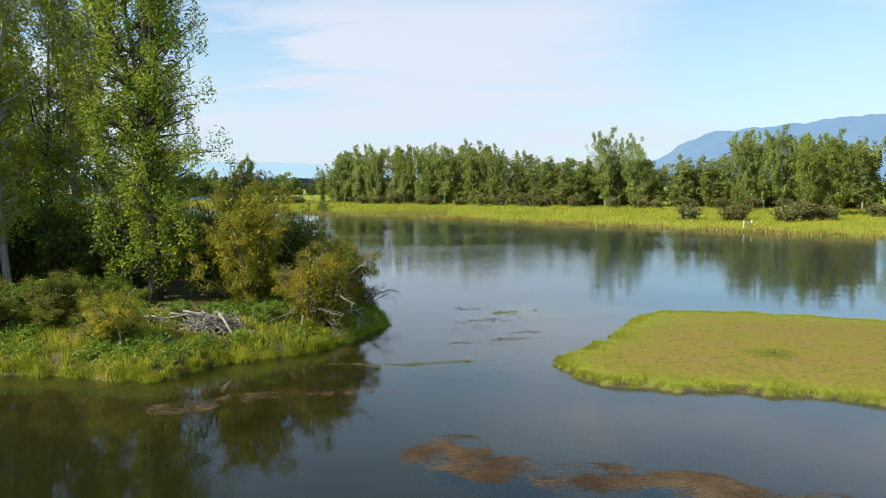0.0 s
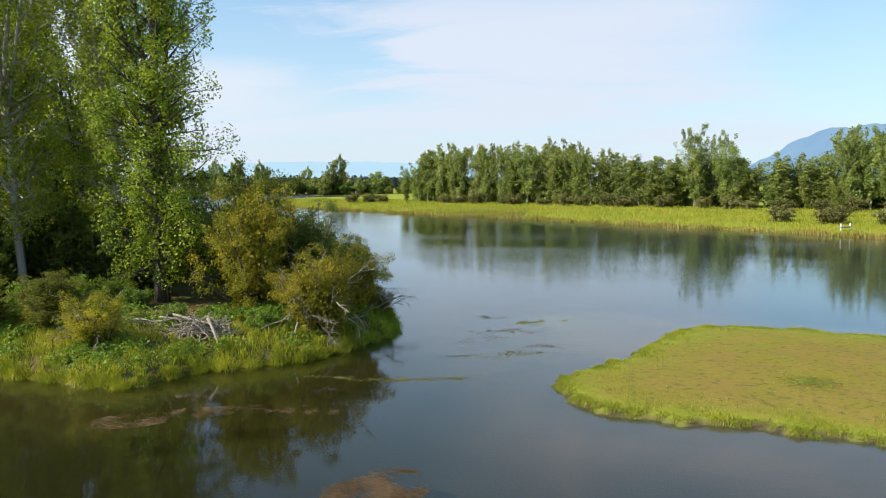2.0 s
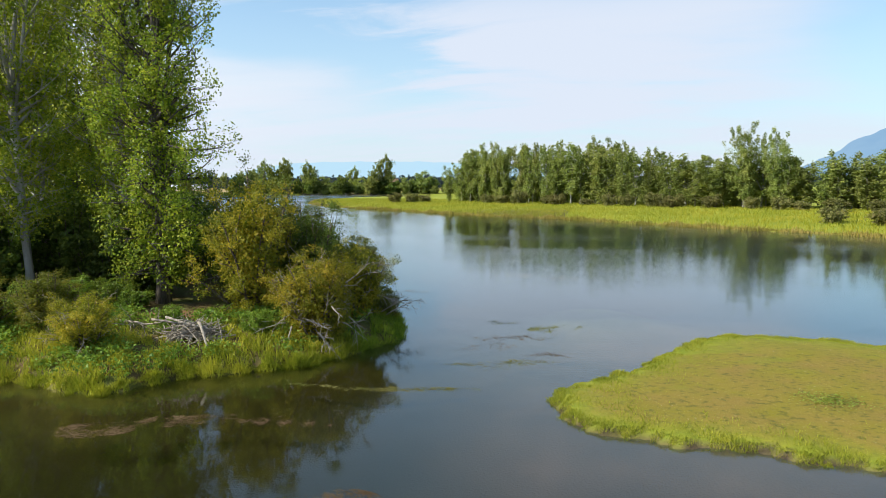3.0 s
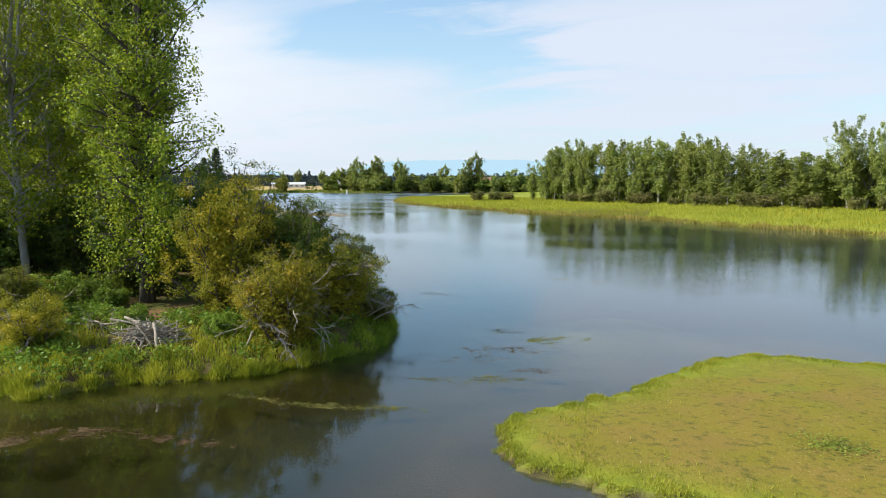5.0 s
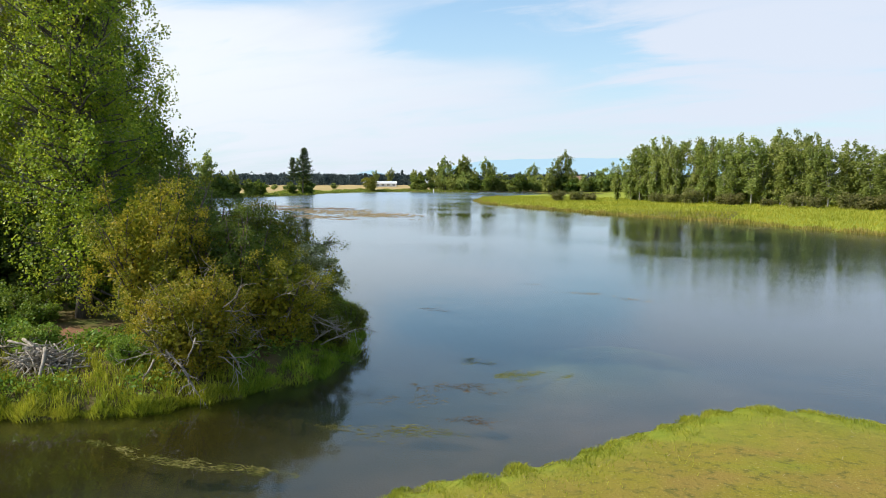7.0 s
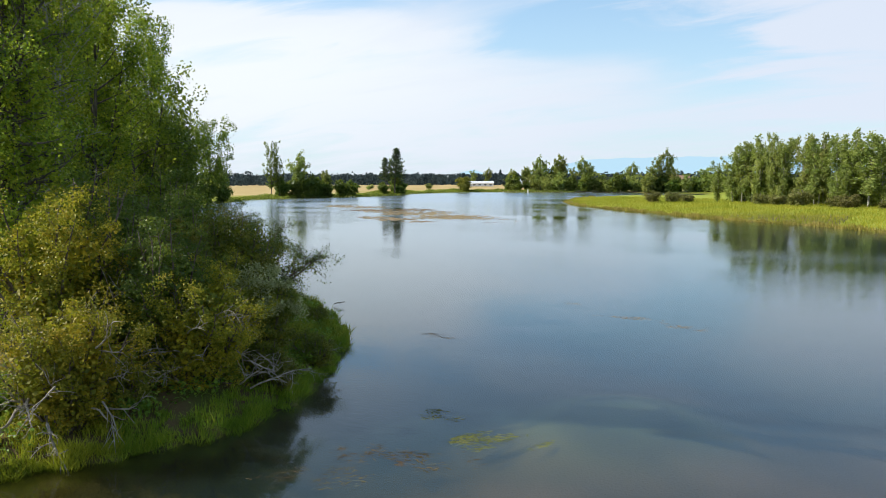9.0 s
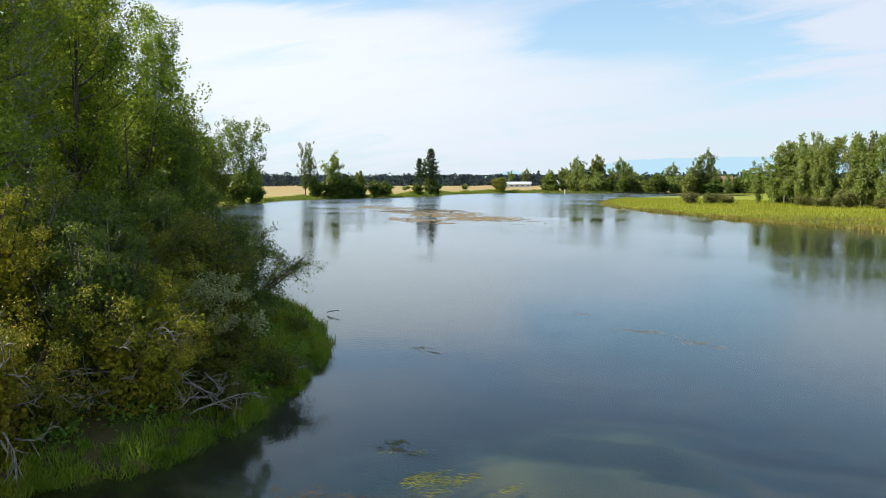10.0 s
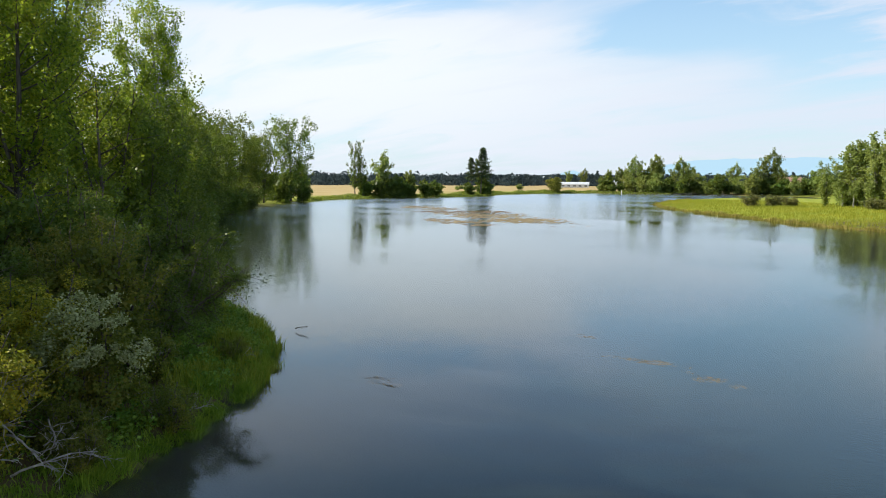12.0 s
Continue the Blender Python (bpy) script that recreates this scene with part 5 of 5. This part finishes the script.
for k, (cx, cy, rx, ry, turn, n, z, ma) in enumerate((
        (-7.3, 22.1, 0.9, 0.55, 20, 620, 0.004, WEED), (-5.8, 23.1, 0.9, 0.4, 12, 300, 0.004, WEED), (-4.6, 23.7, 1.5, 0.25, 12, 120, 0.004, WEED),
        (0.6, 18.4, 0.85, 1.05, -30, 2300, 0.004, WEED), (2.0, 17.2, 1.2, 0.7, -12, 1900, 0.004, WEED), (3.8, 16.7, 1.1, 0.75, 10, 1700, 0.004, WEED), (6.1, 16.1, 1.5, 0.8, -10, 2600, 0.004, WEED),
        (8.3, 15.3, 1.3, 0.6, -12, 1200, 0.004, WEED), (2.8, 31.6, 1.0, 0.5, 30, 130, 0.004, WEED_GREEN), (1.4, 31.3, 1.1, 0.35, 20, 110, 0.004, WEED_GREEN), (1.6, 34.0, 1.2, 0.6, 40, 110, 0.004, WEED),
        (3.5, 36.6, 0.9, 0.7, 20, 150, 0.004, WEED), (1.5, 39.5, 0.8, 0.5, 30, 90, 0.004, WEED_GREEN), (-5.0, 48.7, 0.8, 0.4, 0, 80, 0.004, WEED_PALE),
        (-0.2, 27.5, 2.0, 0.25, 10, 300, 0.004, WEED_GREEN), (-2.8, 23.6, 1.4, 0.25, 5, 200, 0.004, WEED), (-2.7, 27.4, 1.2, 0.2, 0, 160, 0.004, WEED_GREEN),
        (4.0, 38.6, 1.1, 0.7, 40, 480, 0.004, WEED_GREEN), (1.9, 36.0, 1.1, 0.6, 20, 320, -0.02, WEED), (3.0, 31.5, 1.6, 0.6, 30, 200, -0.02, WEED_GREEN),
        (0.5, 57.5, 1.5, 0.45, 12, 330, 0.004, WEED_PALE), (3.4, 56.4, 1.2, 0.45, -22, 300, 0.004, WEED_PALE), (-3.8, 59.9, 0.5, 0.3, 0, 90, 0.004, WEED_PALE), (4.2, 33.2, 0.9, 0.4, 15, 200, -0.02, WEED))):
    weed_mat("floating_weed", 200 + k, cx, cy, rx, ry, turn, int(n * (4.2 if n > 500 else 2.5 if cy > 50 else 5.0)), max(z, 0.0) + 0.004, ma, "drift of brown pond weed at the water surface", 0.10, 0.13, 0.03)
for k, (cx, cy, rx, ry, turn, n) in enumerate(((-112, 168, 11, 6, -30, 900), (-93, 156, 17, 8, -30, 1500), (-76, 146, 18, 8, -30, 1500), (-60, 135, 13, 7, -30, 1000), (-68, 127, 11, 4, -30, 600))):
    weed_mat("weed_bed", 300 + k, cx, cy, rx, ry, turn, n, 0.02, WEED_PALE, "pale brown bed of weed breaking the lake surface", 1.1, 0.3)


# ---- brush pile of gnawed sticks ----
def brush_pile(x, y):
    ob = thing("brush_pile", x, y, gz(x, y) - 0.1, "heap of silvery gnawed sticks and logs on the bank", "brush pile", size=0.74)
    rng = np.random.default_rng(7)
    kinds = []
    for k in range(6):
        ln = limb(rng, (-0.5, 0, 0), (1, 0, 0), 1.0, 0.030, 0.014, 5, 0.12)
        me = tubes_mesh("stick", ln and [ln], 6)
        me.materials.append(DEADWOOD)
        kinds.append(me)
    for k in range(170):
        a, r = rng.uniform(0, 2 * math.pi), math.sqrt(rng.uniform(0, 1)) * 1.25
        st = new("stick", kinds[k % 6])
        st.parent = ob
        s = rng.uniform(0.7, 1.7)
        st.matrix_basis = pose(math.cos(a) * r * 1.2, math.sin(a) * r * 0.8, 0.08 + rng.uniform(0.2, 1.0) * (1.2 - r * 0.7), 0, rng.normal() * 22 - 12, rng.uniform(0, 360)) @ Matrix.Diagonal((s, s ** 0.6, s ** 0.6, 1))
    for k, (px, py, pz, ry, rz, ln, r) in enumerate(((-0.3, -0.2, 0.95, 6, -14, 2.8, 0.07), (1.0, -0.75, 0.5, 38, -35, 1.7, 0.085), (-1.2, 0.3, 0.8, 10, 20, 2.4, 0.06))):
        lg = limb(rng, (-ln / 2, 0, 0), (1, 0, 0), ln, r, r * 0.7, 6, 0.05)
        lo = part_mesh("log", tubes_mesh("log", [lg], 8), DEADWOOD, ob, "pale barkless log")
        lo.matrix_basis = pose(px, py, pz, 0, ry, rz)
    return ob


brush_pile(-8.75, 29.75)


def snag(name, x, y, z, way, length, seed, label, r=0.028, forks=9):
    """A bare forked dead branch."""
    rng = np.random.default_rng(seed)
    ob = thing(name, x, y, z, label, "branch")
    main = limb(rng, (0, 0, 0), way, length, r, 0.012, 7, 0.14)
    part_mesh("limb", tubes_mesh("limb", [main], 6), DEADWOOD, ob)
    for k in range(forks):
        q, e, w = on_line(main, 0.2 + 0.75 * (k + rng.random()) / forks)
        tw = limb(rng, q, e + rng.normal(size=3) * 0.75, length * rng.uniform(0.18, 0.42), w * 0.6, 0.005, 5, 0.2)
        lines = [tw]
        for j in range(3):
            q2, e2, w2 = on_line(tw, rng.uniform(0.3, 0.9))
            lines.append(limb(rng, q2, e2 + rng.normal(size=3) * 0.7, length * 0.12, w2 * 0.6, 0.004, 3, 0.2))
        part_mesh("twig", tubes_mesh("twig", lines, 4), DEADWOOD, ob)
    return ob


snag("dead_branch_over_water", -3.3, 36.5, 0.75, (0.8, 0.45, 0.35), 1.9, 401, "bare dark dead branch reaching over the water")
snag("dead_branch_over_water", -3.5, 36.3, 0.9, (0.7, 0.1, 0.75), 1.6, 402, "bare forked dead branch rising from the shrub")
snag("fallen_branch", -4.6, 31.2, 1.1, (0.55, -0.35, -0.62), 1.7, 403, "silver-grey fallen branch dipping into the lake", 0.05, 11)
snag("fallen_branch", -5.0, 31.0, 1.5, (0.8, -0.55, -0.1), 1.5, 404, "bleached dead branches sprawling from the hawthorn", 0.04, 12)
snag("fallen_branch", -5.4, 30.9, 1.2, (-0.1, -0.6, -0.5), 1.4, 405, "bleached dead branches hanging from the hawthorn", 0.04, 11)
snag("fallen_branch", -12.3, 30.2, 1.35, (0.95, -0.2, -0.02), 3.2, 406, "long pale fallen branch lying on the bank", 0.06, 8)
snag("fallen_branch", -4.2, 37.6, 1.5, (0.7, -0.2, -0.25), 1.5, 407, "bleached dead branches sprawling below the hawthorn", 0.022, 12)
snag("fallen_branch", -5.6, 33.1, 2.2, (0.6, -0.3, 0.9), 1.8, 410, "grey dead twigs standing out of the thicket", 0.022, 12)
snag("fallen_branch", -4.9, 33.4, 1.4, (0.8, -0.3, 0.3), 1.6, 411, "grey dead twigs sprawling out of the thicket", 0.022, 12)
snag("fallen_branch", -14.6, 46.3, 0.9, (0.9, 0.3, 0.1), 1.5, 408, "pale fallen branch in the grass under the willow", 0.04, 4)
snag("drift_stick", -14.2, 52.0, 0.1, (0.8, 0.2, 0.4), 0.7, 409, "dark stick poking out of the lake", 0.03, 3)


# ---- far buildings and small things ----
def box_bm(bm, x0, x1, y0, y1, z0, z1):
    vs = [bm.verts.new(c) for c in ((x0, y0, z0), (x1, y0, z0), (x1, y1, z0), (x0, y1, z0), (x0, y0, z1), (x1, y0, z1), (x1, y1, z1), (x0, y1, z1))]
    for f in ((3, 2, 1, 0), (4, 5, 6, 7), (0, 1, 5, 4), (1, 2, 6, 5), (2, 3, 7, 6), (3, 0, 4, 7)):
        bm.faces.new([vs[i] for i in f])


def part(name, bm, material, parent, label=""):
    me = bpy.data.meshes.new(name)
    bm.to_mesh(me)
    bm.free()
    return part_mesh(name, me, material, parent, label)


def building(name, x, y, turn, length, depth, eave, peak, wall, roof, label, doors=3):
    ob = thing(name, x, y, gz(x, y) - 0.1, label, "building", turn=turn)
    bm = bmesh.new()
    box_bm(bm, -length / 2, length / 2, -depth / 2, depth / 2, 0, eave)
    part("wall", bm, wall, ob)
    bm = bmesh.new()
    o = 0.5
    v = [bm.verts.new(c) for c in ((-length / 2 - o, -depth / 2 - o, eave), (length / 2 + o, -depth / 2 - o, eave), (length / 2 + o, depth / 2 + o, eave), (-length / 2 - o, depth / 2 + o, eave),
                                   (-length / 2 - o, 0, peak), (length / 2 + o, 0, peak))]
    for f in ((0, 1, 5, 4), (2, 3, 4, 5), (0, 4, 3), (1, 2, 5), (3, 2, 1, 0)):
        bm.faces.new([v[i] for i in f])
    part("roof", bm, roof, ob)
    for k in range(doors):
        bm = bmesh.new()
        c = -length / 2 + length * (k + 0.5) / doors
        box_bm(bm, c - 1.2, c + 1.2, -depth / 2 - 0.06, -depth / 2 + 0.05, 0.8, eave - 0.6)
        win = part("window", bm, WHITE, ob)
        bm = bmesh.new()
        box_bm(bm, c - 1.05, c + 1.05, -depth / 2 - 0.10, -depth / 2 - 0.03, 0.95, eave - 0.75)
        part("pane", bm, GLASS, win, "dark glass pane")
    return ob


building("barn", -318, 560, 30, 27, 11, 2.6, 4.6, WHITE, ROOF, "long low white barn across the golden field", 6)
building("barn", -290, 590, 28, 16, 9, 3.6, 6.0, WHITE, ROOF, "small white shed beside the long barn", 3)
building("farmhouse", -175, 640, 12, 18, 11, 5.0, 9.0, TIMBER, ROOF_RED, "brown-roofed farmhouse among distant trees", 4)


def marker_post(x, y):
    ob = thing("marker_post", x, y, -0.6, "white marker post standing in the lake", "post")
    part_mesh("pole", tubes_mesh("pole", [[((0, 0, 0), 0.3), ((0, 0, 2.0), 0.28), ((0, 0, 2.4), 0.16)]], 10), WHITE, ob)
    part_mesh("cap", tubes_mesh("cap", [[((0, 0, 2.4), 0.2), ((0, 0, 2.6), 0.05)]], 10), WHITE, ob)


marker_post(-168, 366)


def dock(x, y, turn):
    ob = thing("small_dock", x, y, gz(x, y), "small grey timber landing with white posts", "dock", turn=turn, size=0.75)
    for px in (-1.2, 1.2):
        part_mesh("post", tubes_mesh("post", [[((px, 0, -0.4), 0.11), ((px, 0, 1.25), 0.11), ((px, 0, 1.3), 0.07)]], 8), WHITE, ob, "white painted post")
    for k in range(3):
        bm = bmesh.new()
        box_bm(bm, -1.5, 1.5, -0.5 + k * 0.33, -0.22 + k * 0.33, 0.75, 0.81)
        part("plank", bm, TIMBER, ob)
    bm = bmesh.new()
    box_bm(bm, -1.1, 1.1, -0.06, 0.0, 0.55, 0.67)
    part("rail", bm, TIMBER, ob)


dock(41.4, 103.9, 35)
